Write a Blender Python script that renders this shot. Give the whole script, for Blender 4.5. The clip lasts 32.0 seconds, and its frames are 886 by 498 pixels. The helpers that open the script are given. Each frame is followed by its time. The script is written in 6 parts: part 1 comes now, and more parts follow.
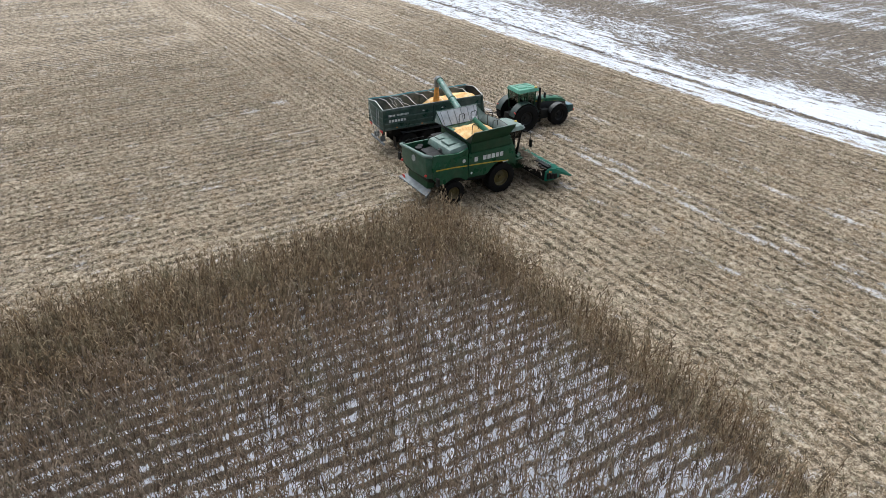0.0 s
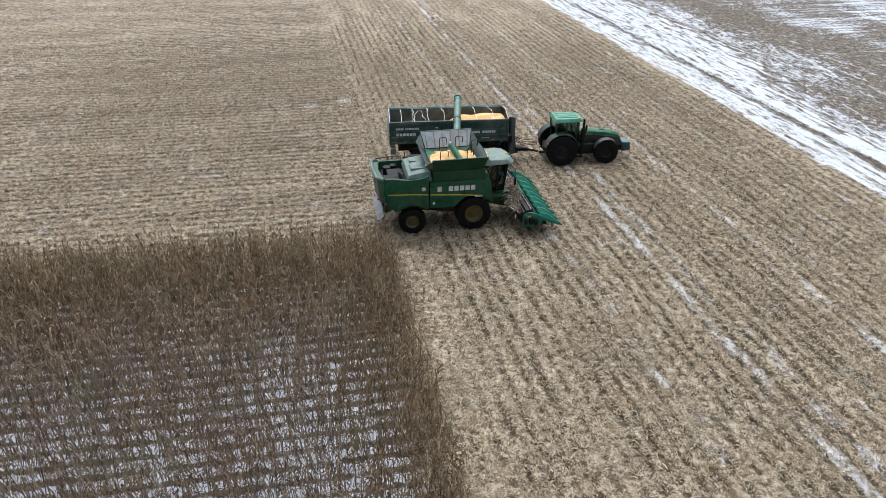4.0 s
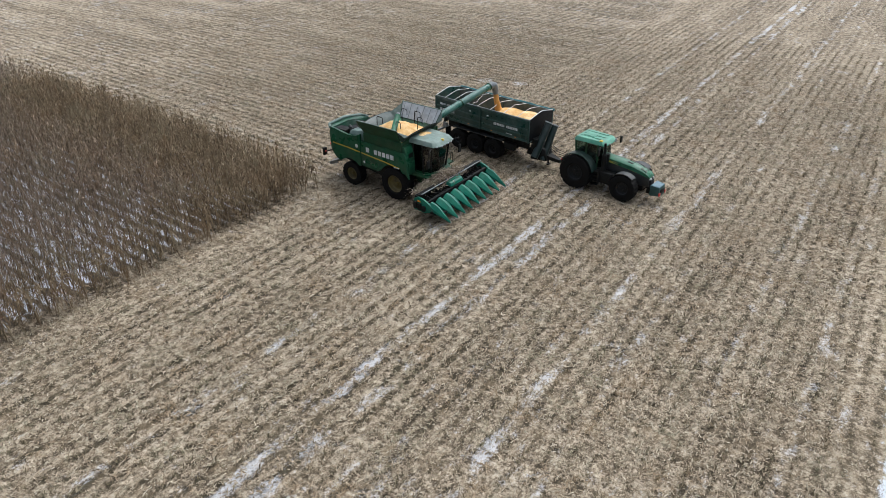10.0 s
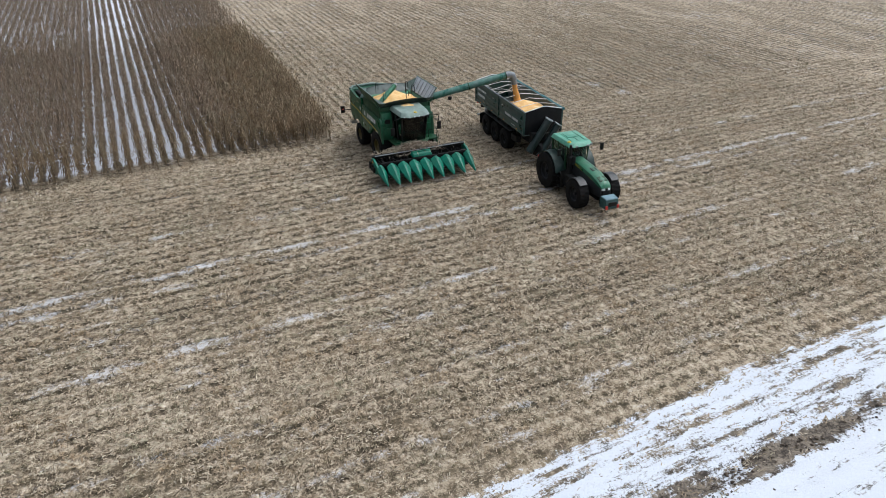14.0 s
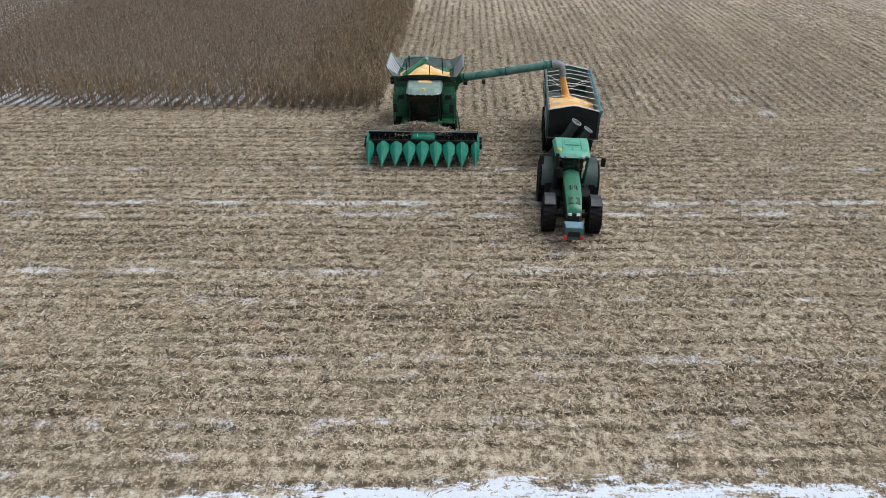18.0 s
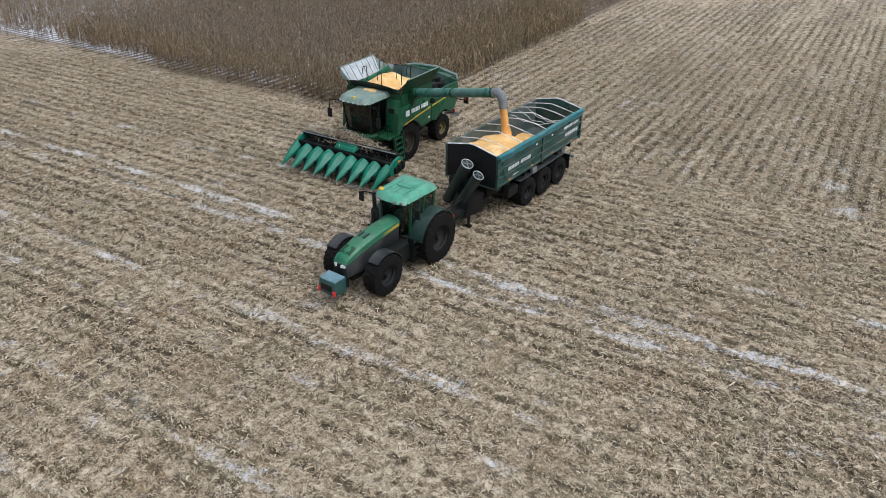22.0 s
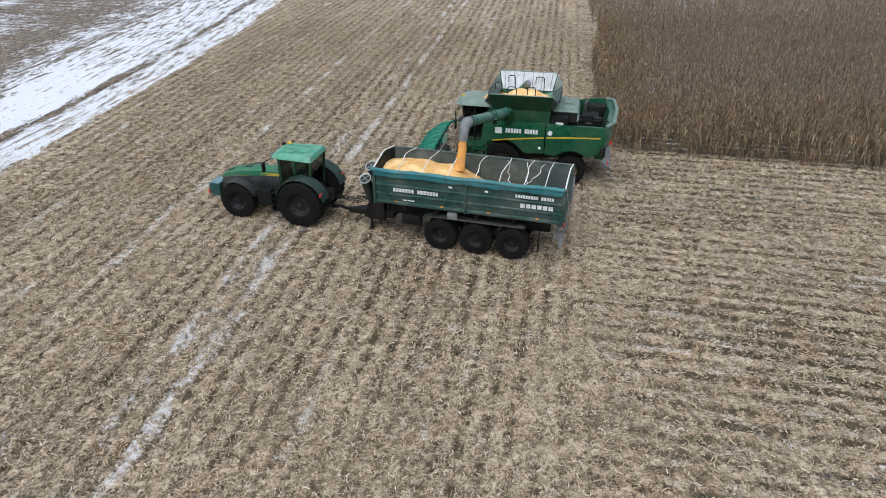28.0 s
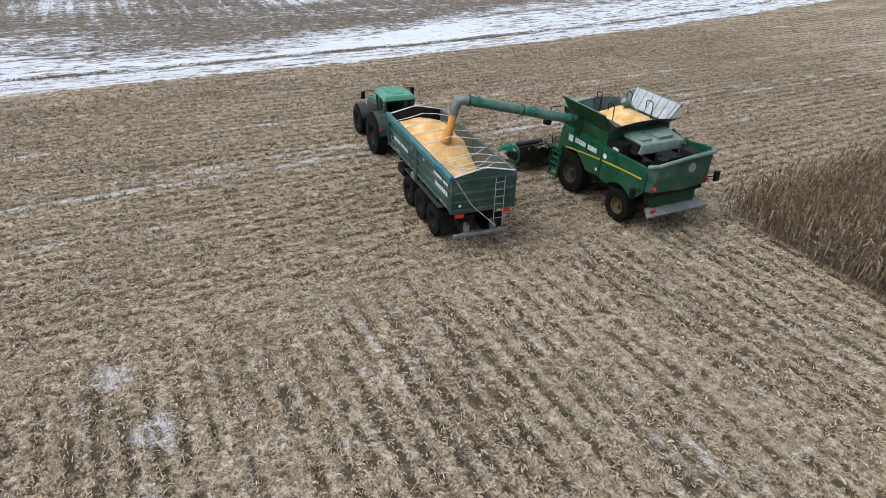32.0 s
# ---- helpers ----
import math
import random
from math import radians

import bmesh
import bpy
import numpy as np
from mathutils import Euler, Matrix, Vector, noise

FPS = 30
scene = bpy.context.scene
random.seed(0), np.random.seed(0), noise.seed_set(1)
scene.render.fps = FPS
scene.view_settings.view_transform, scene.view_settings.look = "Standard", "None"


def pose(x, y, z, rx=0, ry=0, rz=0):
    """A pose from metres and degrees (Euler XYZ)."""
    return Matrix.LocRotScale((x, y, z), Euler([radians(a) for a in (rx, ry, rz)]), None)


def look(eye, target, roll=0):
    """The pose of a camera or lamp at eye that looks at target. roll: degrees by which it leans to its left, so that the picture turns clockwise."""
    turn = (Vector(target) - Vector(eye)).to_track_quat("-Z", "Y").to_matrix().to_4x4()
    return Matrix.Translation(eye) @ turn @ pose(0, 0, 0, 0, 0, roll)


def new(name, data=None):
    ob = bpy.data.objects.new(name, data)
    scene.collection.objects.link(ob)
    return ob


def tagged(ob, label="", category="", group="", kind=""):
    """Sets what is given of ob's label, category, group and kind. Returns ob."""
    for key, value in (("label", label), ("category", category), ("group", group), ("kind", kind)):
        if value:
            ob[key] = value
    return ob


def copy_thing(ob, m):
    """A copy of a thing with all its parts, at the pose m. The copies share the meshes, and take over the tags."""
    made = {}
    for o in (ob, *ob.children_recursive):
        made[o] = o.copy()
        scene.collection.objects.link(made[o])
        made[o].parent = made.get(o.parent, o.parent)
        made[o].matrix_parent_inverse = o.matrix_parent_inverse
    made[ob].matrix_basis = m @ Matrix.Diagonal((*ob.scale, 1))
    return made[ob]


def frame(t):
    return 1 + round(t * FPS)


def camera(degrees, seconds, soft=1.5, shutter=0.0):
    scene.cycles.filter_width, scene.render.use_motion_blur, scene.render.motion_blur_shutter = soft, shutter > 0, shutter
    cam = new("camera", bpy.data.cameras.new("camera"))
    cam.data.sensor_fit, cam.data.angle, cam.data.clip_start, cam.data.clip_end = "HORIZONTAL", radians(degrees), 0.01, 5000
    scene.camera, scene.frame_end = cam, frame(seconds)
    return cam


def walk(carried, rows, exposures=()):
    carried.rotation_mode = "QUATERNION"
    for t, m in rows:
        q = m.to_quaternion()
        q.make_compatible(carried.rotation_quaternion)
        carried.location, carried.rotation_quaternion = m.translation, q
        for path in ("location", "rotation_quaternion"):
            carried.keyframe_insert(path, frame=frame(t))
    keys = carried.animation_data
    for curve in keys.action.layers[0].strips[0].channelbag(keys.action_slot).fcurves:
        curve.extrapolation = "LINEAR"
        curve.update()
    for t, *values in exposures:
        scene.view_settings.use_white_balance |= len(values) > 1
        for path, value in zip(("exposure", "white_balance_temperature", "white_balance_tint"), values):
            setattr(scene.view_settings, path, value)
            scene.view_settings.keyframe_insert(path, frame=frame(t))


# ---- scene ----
cam = camera(65.1, 32.0, 0.7)
PATH = [
    (0, (-21.714, -31.082, 18.791), (-20.83, -29.6, 17.78), 0.1),
    (0.5, (-20.086, -31.464, 18.759), (-19.256, -29.95, 17.75), 0.1),
    (1, (-18.35, -31.78, 18.729), (-17.575, -30.236, 17.721), 0.2),
    (1.5, (-16.538, -32.056, 18.738), (-15.824, -30.482, 17.731), 0.2),
    (2, (-14.713, -32.284, 18.726), (-14.069, -30.679, 17.722), 0.3),
    (2.5, (-12.781, -32.505, 18.688), (-12.215, -30.869, 17.686), 0.5),
    (3, (-10.663, -32.601, 18.622), (-10.182, -30.938, 17.62), 0.5),
    (3.5, (-8.421, -32.624, 18.619), (-8.032, -30.938, 17.614), 0.3),
    (5.5, (0.837, -31.969, 18.904), (0.865, -30.255, 17.873), 0.6),
    (6, (3.488, -31.912, 18.862), (3.411, -30.199, 17.832), 0.6),
    (6.5, (6.276, -31.812, 18.716), (6.092, -30.105, 17.69), 0.4),
    (7, (9.034, -31.605, 18.538), (8.717, -29.916, 17.514), 0.3),
    (7.5, (11.82, -31.277, 18.414), (11.353, -29.623, 17.391), 0.2),
    (8, (14.646, -30.75, 18.354), (14.038, -29.141, 17.332), 0.2),
    (8.5, (17.464, -30.064, 18.284), (16.743, -28.502, 17.263), 0.1),
    (9, (20.251, -29.182, 18.194), (19.42, -27.673, 17.177), -0.1),
    (9.5, (22.943, -28.084, 18.143), (22.005, -26.639, 17.127), -0.1),
    (10, (25.558, -26.871, 18.02), (24.522, -25.491, 17.009), -0.2),
    (10.5, (28.066, -25.544, 17.895), (26.943, -24.228, 16.89), -0.1),
    (11, (30.494, -24.05, 17.772), (29.287, -22.808, 16.771), -0.0),
    (11.5, (32.725, -22.444, 17.619), (31.442, -21.278, 16.622), 0.0),
    (12, (34.801, -20.708, 17.388), (33.445, -19.622, 16.398), 0.1),
    (12.5, (36.649, -18.843, 17.211), (35.225, -17.841, 16.225), 0.2),
    (13, (38.207, -16.823, 17.096), (36.724, -15.913, 16.11), 0.1),
    (13.5, (39.467, -14.802, 16.988), (37.93, -13.983, 16.003), 0.2),
    (14, (40.486, -12.645, 16.804), (38.902, -11.92, 15.822), 0.1),
    (14.5, (41.188, -10.538, 16.438), (39.564, -9.902, 15.46), 0.2),
    (15, (41.611, -8.389, 16.108), (39.955, -7.841, 15.13), 0.4),
    (15.5, (41.813, -6.191, 15.876), (40.134, -5.723, 14.896), 0.6),
    (17.5, (40.384, 2.293, 14.948), (38.654, 2.343, 13.944), 0.4),
    (18, (39.63, 4.602, 14.803), (37.9, 4.55, 13.801), 0.4),
    (18.5, (38.81, 6.912, 14.692), (37.085, 6.761, 13.691), 0.4),
    (19, (37.841, 9.281, 14.611), (36.129, 9.021, 13.61), 0.4),
    (19.5, (36.746, 11.674, 14.566), (35.054, 11.306, 13.565), 0.4),
    (20, (35.527, 14.074, 14.545), (33.861, 13.602, 13.544), 0.5),
    (20.5, (34.212, 16.488, 14.522), (32.58, 15.911, 13.52), 0.5),
    (21, (32.727, 18.877, 14.504), (31.136, 18.198, 13.501), 0.5),
    (21.5, (31.084, 21.218, 14.398), (29.543, 20.431, 13.396), 0.5),
    (22, (29.278, 23.532, 14.299), (27.807, 22.621, 13.295), 0.5),
    (22.5, (27.321, 25.729, 14.195), (25.943, 24.683, 13.192), 0.5),
    (23, (25.28, 27.745, 14.141), (24.028, 26.551, 13.139), 0.6),
    (23.5, (23.099, 29.626, 14.113), (21.987, 28.298, 13.112), 0.6),
    (24, (20.728, 31.293, 14.137), (19.764, 29.855, 13.134), 0.6),
    (24.5, (18.201, 32.735, 14.158), (17.396, 31.205, 13.153), 0.4),
    (26.5, (6.685, 36.446, 14.417), (6.603, 34.717, 13.415), -0.2),
    (27, (3.619, 36.56, 14.331), (3.686, 34.828, 13.333), -0.2),
    (27.5, (0.564, 36.421, 14.225), (0.774, 34.698, 13.232), -0.2),
    (28, (-2.438, 36.005, 14.117), (-2.08, 34.302, 13.131), -0.1),
    (28.5, (-5.405, 35.315, 13.993), (-4.874, 33.654, 13.014), 0.1),
    (29, (-8.316, 34.352, 13.886), (-7.604, 32.756, 12.915), 0.4),
    (29.5, (-11.164, 33.083, 13.804), (-10.28, 31.572, 12.838), 0.6),
    (30, (-13.868, 31.521, 13.741), (-12.823, 30.114, 12.777), 0.8),
    (30.5, (-16.382, 29.724, 13.704), (-15.19, 28.441, 12.739), 1.1),
    (31, (-18.744, 27.745, 13.642), (-17.415, 26.604, 12.678), 1.4),
    (31.5, (-20.887, 25.496, 13.549), (-19.437, 24.521, 12.576), 1.8),
    (32, (-22.855, 22.961, 13.52), (-21.303, 22.168, 12.539), 2.2),
]
walk(cam, [(t, look(eye, target, roll)) for t, eye, target, roll in PATH], [(0.0, 0.39, 6040, 8), (8.0, 0.33, 5990, 8), (14.5, 0.19, 5940, 8), (21.0, 0.21, 5930, 8), (27.0, 0.21, 5990, 9), (32.0, 0.16, 5990, 9)])

# ---- sky and light: an overcast winter day ----
world = bpy.data.worlds.new("overcast_sky")
world.use_nodes = True
scene.world = world
wt = world.node_tree
sky = wt.nodes.new("ShaderNodeTexSky")
sky.sky_type = "NISHITA"
sky.sun_disc = False
sky.sun_elevation, sky.sun_rotation = radians(60), radians(5)
sky.air_density, sky.dust_density, sky.ozone_density = 1.0, 6.0, 1.0
pale = wt.nodes.new("ShaderNodeHueSaturation")
pale.inputs["Saturation"].default_value = 0.35
wt.links.new(sky.outputs[0], pale.inputs["Color"])
wt.links.new(pale.outputs[0], wt.nodes["Background"].inputs["Color"])
wt.nodes["Background"].inputs["Strength"].default_value = 0.15

sun = new("sun", bpy.data.lights.new("sun", "SUN"))
sun.data.energy, sun.data.angle, sun.data.color = 0.8, radians(80), (1.0, 0.97, 0.93)
# sky.sun_rotation turns from +y towards +x
SUN_AZ, SUN_EL = radians(5), radians(74)
sun.matrix_world = look((0, 0, 60), (-60 * math.sin(SUN_AZ) * math.cos(SUN_EL) / math.sin(SUN_EL), -60 * math.cos(SUN_AZ) * math.cos(SUN_EL) / math.sin(SUN_EL), 0))


# ---- materials ----
class Nodes:
    """A small writer of node materials."""

    def __init__(self, name):
        self.mat = bpy.data.materials.new(name)
        self.mat.use_nodes = True
        self.t = self.mat.node_tree
        self.bsdf = self.t.nodes["Principled BSDF"]

    def put(self, socket, v):
        if isinstance(v, bpy.types.NodeSocket):
            self.t.links.new(v, socket)
        elif isinstance(v, (tuple, list)) and len(v) == 3 and socket.type == "RGBA":
            socket.default_value = (*v, 1)
        else:
            socket.default_value = v

    def m(self, op, *args):
        n = self.t.nodes.new("ShaderNodeMath")
        n.operation = op
        for k, a in enumerate(args):
            self.put(n.inputs[k], a)
        return n.outputs[0]

    def step(self, v, lo, hi, a=0.0, b=1.0):
        n = self.t.nodes.new("ShaderNodeMapRange")
        n.interpolation_type = "SMOOTHSTEP"
        for k, x in zip(("Value", "From Min", "From Max", "To Min", "To Max"), (v, lo, hi, a, b)):
            self.put(n.inputs[k], x)
        return n.outputs[0]

    def mix(self, fac, a, b):
        n = self.t.nodes.new("ShaderNodeMix")
        n.data_type = "RGBA"
        self.put(n.inputs[0], fac)
        self.put(n.inputs[6], a)
        self.put(n.inputs[7], b)
        return n.outputs[2]

    def vec(self, x, y, z):
        n = self.t.nodes.new("ShaderNodeCombineXYZ")
        for k, v in enumerate((x, y, z)):
            self.put(n.inputs[k], v)
        return n.outputs[0]

    def split(self, v):
        n = self.t.nodes.new("ShaderNodeSeparateXYZ")
        self.put(n.inputs[0], v)
        return n.outputs

    def noise(self, vec, scale, detail=3.0, rough=0.55, warp=0.0):
        n = self.t.nodes.new("ShaderNodeTexNoise")
        self.put(n.inputs["Vector"], vec)
        for k, v in zip(("Scale", "Detail", "Roughness", "Distortion"), (scale, detail, rough, warp)):
            n.inputs[k].default_value = v
        return n.outputs[0]

    def cells(self, vec, scale):
        n = self.t.nodes.new("ShaderNodeTexVoronoi")
        self.put(n.inputs["Vector"], vec)
        n.inputs["Scale"].default_value = scale
        return n.outputs

    def place(self):
        return self.t.nodes.new("ShaderNodeNewGeometry").outputs["Position"]

    def own(self):
        return self.t.nodes.new("ShaderNodeTexCoord").outputs["Object"]

    def island(self):
        return self.t.nodes.new("ShaderNodeNewGeometry").outputs["Random Per Island"]

    def ramp(self, v, *stops):
        n = self.t.nodes.new("ShaderNodeValToRGB")
        self.put(n.inputs[0], v)
        e = n.color_ramp.elements
        while len(e) < len(stops):
            e.new(0.5)
        for k, (p, c) in enumerate(stops):
            e[k].position, e[k].color = p, (*c, 1)
        return n.outputs[0]

    def bump(self, v, strength, distance):
        n = self.t.nodes.new("ShaderNodeBump")
        n.inputs["Strength"].default_value, n.inputs["Distance"].default_value = strength, distance
        self.put(n.inputs["Height"], v)
        self.t.links.new(n.outputs[0], self.bsdf.inputs["Normal"])

    def done(self, color, rough=0.6, metal=0.0, spec=0.5):
        self.put(self.bsdf.inputs["Base Color"], color)
        self.put(self.bsdf.inputs["Roughness"], rough)
        self.put(self.bsdf.inputs["Metallic"], metal)
        self.bsdf.inputs["Specular IOR Level"].default_value = spec
        return self.mat


def painted(name, color, dirt=(0.21, 0.17, 0.12), amount=0.35, rough=0.4, metal=0.0, grain=30.0, bumpy=0.15):
    """Paint, metal or plastic with stains, dust and fine unevenness."""
    n = Nodes(name)
    p = n.own()
    big, fine = n.noise(p, 1.3, 4, 0.6), n.noise(p, grain, 3, 0.6)
    c = n.mix(n.step(n.noise(p, 3.1, 3), 0.3, 0.7), tuple(0.8 * v for v in color), tuple(min(1, 1.15 * v) for v in color))
    soil = n.m("MULTIPLY", n.step(n.m("ADD", n.m("MULTIPLY", big, 0.75), n.m("MULTIPLY", fine, 0.25)), 0.42, 0.72), amount)
    c = n.mix(soil, c, dirt)
    n.bump(fine, bumpy, 0.004)
    return n.done(c, n.step(big, 0.2, 0.8, rough - 0.1, rough + 0.2), metal)


# green hood; its grey is dust and also glare put into the colour
REAR_HOOD = painted("dust_and_glare_rear_hood", (0.016, 0.078, 0.044), (0.20, 0.225, 0.205), 0.50, 0.42)
ENGINE_TOP = painted("dusty_engine_cover", (0.12, 0.185, 0.160), (0.31, 0.33, 0.30), 0.5, 0.5)
FENDER_GREEN = painted("dusty_fender_green", (0.009, 0.028, 0.022), (0.11, 0.12, 0.11), 0.42, 0.45)
FENDER = painted("dark_fender_plastic", (0.016, 0.018, 0.019), (0.13, 0.13, 0.125), 0.38, 0.42)
GREEN = painted("combine_green_paint", (0.009, 0.070, 0.033), amount=0.12, rough=0.30)
# darker copy of GREEN, with the shade put into the paint colour
SHADED_GREEN = painted("shaded_green_paint", (0.008, 0.050, 0.020), amount=0.14, rough=0.45)
# roof paler than the hood: dust, and sky gloss put into the colour
ROOF_GREEN = painted("cab_roof_green_with_gloss", (0.075, 0.285, 0.190), (0.32, 0.36, 0.32), 0.35, 0.38)
# the pale grey-green mixed in imitates reflections on the tractor hood
HOOD_GREEN = painted("hood_green_with_sheen", (0.019, 0.132, 0.066), (0.22, 0.26, 0.21), 0.22, 0.30)
SNOUT = painted("snout_green_plastic", (0.007, 0.138, 0.088), (0.16, 0.20, 0.16), 0.10, 0.34)
TRAILER = painted("trailer_green_paint", (0.016, 0.050, 0.042), (0.16, 0.175, 0.16), 0.34, 0.31)
# paler than TRAILER: the highlight along the ribs is put into the colour
TRAILER_RIB = painted("highlit_trailer_rib", (0.026, 0.072, 0.062), (0.24, 0.26, 0.25), 0.45, 0.32)
AUGER_DARK = painted("black_green_tube_paint", (0.008, 0.021, 0.018), (0.07, 0.075, 0.07), 0.35, 0.36)
TRAILER_IN = painted("trailer_inner_paint", (0.050, 0.074, 0.072), (0.25, 0.25, 0.23), 0.45, 0.5)
LINING = painted("pale_sheet_lining", (0.41, 0.44, 0.47), (0.30, 0.31, 0.30), 0.4, 0.45)
TARP = painted("blue_green_tarpaulin", (0.020, 0.150, 0.170), (0.22, 0.25, 0.24), 0.25, 0.45, grain=60)
# lighter base and pale grey patches stand in for sky reflected on the tube
AUGER_PAINT = painted("auger_green_with_sheen", (0.036, 0.130, 0.098), (0.26, 0.30, 0.29), 0.55, 0.28)
DUSTY = painted("dusty_pale_cover", (0.16, 0.225, 0.195), (0.33, 0.335, 0.30), 0.55, 0.55)
STEEL = painted("galvanised_steel", (0.42, 0.45, 0.47), (0.30, 0.29, 0.26), 0.35, 0.42, 0.55)
DARK_STEEL = painted("dark_dirty_steel", (0.055, 0.060, 0.062), (0.13, 0.115, 0.09), 0.4, 0.5, 0.3)
GREY = painted("grey_steel", (0.20, 0.22, 0.23), (0.20, 0.17, 0.13), 0.4, 0.5, 0.3)
BLACK = painted("black_machine_paint", (0.007, 0.008, 0.008), (0.055, 0.047, 0.037), 0.30, 0.5)
BLACK_WALL = painted("black_steel_wall", (0.007, 0.008, 0.009), (0.04, 0.037, 0.033), 0.22, 0.45)
RUBBER = painted("muddy_rubber", (0.004, 0.004, 0.004), (0.024, 0.020, 0.016), 0.30, 0.75, bumpy=0.4)
YELLOW = painted("yellow_paint", (0.50, 0.36, 0.03), (0.20, 0.17, 0.09), 0.35, 0.4)
RIM_YELLOW = painted("yellow_rim_paint", (0.10, 0.076, 0.016), (0.05, 0.042, 0.03), 0.85, 0.5)
# muddy rim for the left front wheel, shade under the body painted in
RIM_SHADED = painted("shaded_muddy_rim", (0.030, 0.024, 0.012), (0.026, 0.022, 0.018), 0.85, 0.7)
RIM_GREY = painted("grey_rim_paint", (0.015, 0.016, 0.017), (0.036, 0.031, 0.026), 0.6, 0.5)
WHITE = painted("white_lettering", (0.60, 0.63, 0.63), (0.30, 0.29, 0.25), 0.3, 0.5)
ROPE = painted("white_bow_tube", (0.66, 0.68, 0.68), (0.40, 0.37, 0.30), 0.35, 0.5)
RED = painted("red_lens", (0.55, 0.025, 0.02), amount=0.2, rough=0.3)
ORANGE = painted("amber_lens", (0.80, 0.28, 0.02), amount=0.15, rough=0.3)
BALLAST = painted("blue_grey_ballast", (0.11, 0.20, 0.24), (0.22, 0.24, 0.24), 0.4, 0.45)
BALLAST_BODY = painted("ballast_green", (0.016, 0.062, 0.058), (0.10, 0.10, 0.09), 0.35, 0.5)
SEAT = painted("dark_upholstery", (0.02, 0.02, 0.018), amount=0.2, rough=0.8)

for dull in (RUBBER, BLACK, BLACK_WALL, RIM_GREY):
    dull.node_tree.nodes["Principled BSDF"].inputs["Specular IOR Level"].default_value = 0.18
for satin in (SNOUT, GREEN, SHADED_GREEN):
    satin.node_tree.nodes["Principled BSDF"].inputs["Specular IOR Level"].default_value = 0.30


def glass(name, dark, pale):
    n = Nodes(name)
    p = n.own()
    n.bsdf.inputs["Transmission Weight"].default_value = 1.0
    n.bsdf.inputs["IOR"].default_value = 1.45
    return n.done(n.mix(n.step(n.noise(p, 5.0), 0.35, 0.8), dark, pale), 0.05)


GLASS = glass("dark_cab_glass", (0.07, 0.10, 0.095), (0.17, 0.215, 0.20))
TRACTOR_GLASS = glass("green_cab_glass", (0.20, 0.32, 0.28), (0.36, 0.48, 0.43))
GUSSET = painted("grey_rubber_sheet", (0.050, 0.085, 0.072), (0.32, 0.34, 0.32), 0.55, 0.5)
TANK_DARK = painted("dark_tank_sheet", (0.010, 0.030, 0.024), (0.14, 0.155, 0.145), 0.40, 0.4)


def grain():
    n = Nodes("yellow_maize_grain")
    p = n.own()
    spots = n.cells(p, 70.0)
    big = n.noise(p, 1.6, 4)
    c = n.mix(n.step(spots[0], 0.1, 0.7), (0.81, 0.52, 0.215), (0.61, 0.338, 0.105))
    c = n.mix(n.step(big, 0.42, 0.66), c, (0.83, 0.59, 0.295))
    n.bump(n.m("ADD", n.m("MULTIPLY", spots[0], -0.6), n.noise(p, 9.0, 4)), 0.55, 0.02)
    return n.done(c, 0.62, 0, 0.3)


GRAIN = grain()
FRESH = painted("falling_maize", (0.66, 0.32, 0.075), (0.48, 0.21, 0.04), 0.5, 0.6, grain=45, bumpy=0.6)


def straw(name, stops, rough=0.75, thin=0.0):
    """Dry plant matter, each piece with its own tone."""
    n = Nodes(name)
    p = n.place()
    own = n.t.nodes.new("ShaderNodeObjectInfo")
    c = n.ramp(n.m("FRACT", n.m("ADD", n.island(), own.outputs["Random"])), *stops)
    c = n.mix(n.step(n.noise(p, 14.0, 3), 0.35, 0.7, 0, 0.5), c, tuple(0.45 * v for v in stops[0][1]))
    patch = n.noise(p, 0.55, 4, 0.6)
    c = n.mix(n.step(patch, 0.50, 0.68, 0, 0.34), c, (0.27, 0.26, 0.165))
    c = n.mix(n.step(patch, 0.50, 0.32, 0, 0.36), c, (0.34, 0.225, 0.12))
    mat = n.done(c, rough, 0, 0.25)
    if thin:
        # light comes through dry leaves
        out = next(k for k in n.t.nodes if k.type == "OUTPUT_MATERIAL")
        top = out.inputs["Surface"].links[0].from_socket
        leaf, both = n.t.nodes.new("ShaderNodeBsdfTranslucent"), n.t.nodes.new("ShaderNodeMixShader")
        n.t.links.new(c, leaf.inputs["Color"])
        both.inputs[0].default_value = thin
        n.t.links.new(top, both.inputs[1])
        n.t.links.new(leaf.outputs[0], both.inputs[2])
        n.t.links.new(both.outputs[0], out.inputs["Surface"])
    return mat


LITTER = straw("dry_maize_litter", [(0.0, (0.175, 0.132, 0.088)), (0.3, (0.34, 0.268, 0.182)), (0.7, (0.465, 0.384, 0.276)), (0.9, (0.545, 0.472, 0.354)), (1.0, (0.61, 0.545, 0.42))])
TUFT = straw("dull_leaf_tufts", [(0.0, (0.080, 0.064, 0.037)), (0.5, (0.180, 0.148, 0.088)), (1.0, (0.34, 0.285, 0.19))])
STUBBLE = straw("dry_stubble", [(0.0, (0.10, 0.076, 0.052)), (0.5, (0.27, 0.21, 0.145)), (1.0, (0.50, 0.42, 0.30))])
# inner maize is greyer than MAIZE_EDGE: shadow among the plants is coloured in
MAIZE = straw("dry_standing_maize", [(0.0, (0.118, 0.085, 0.057)), (0.45, (0.309, 0.234, 0.165)), (0.85, (0.466, 0.366, 0.267)), (1.0, (0.566, 0.466, 0.352))], thin=0.35)
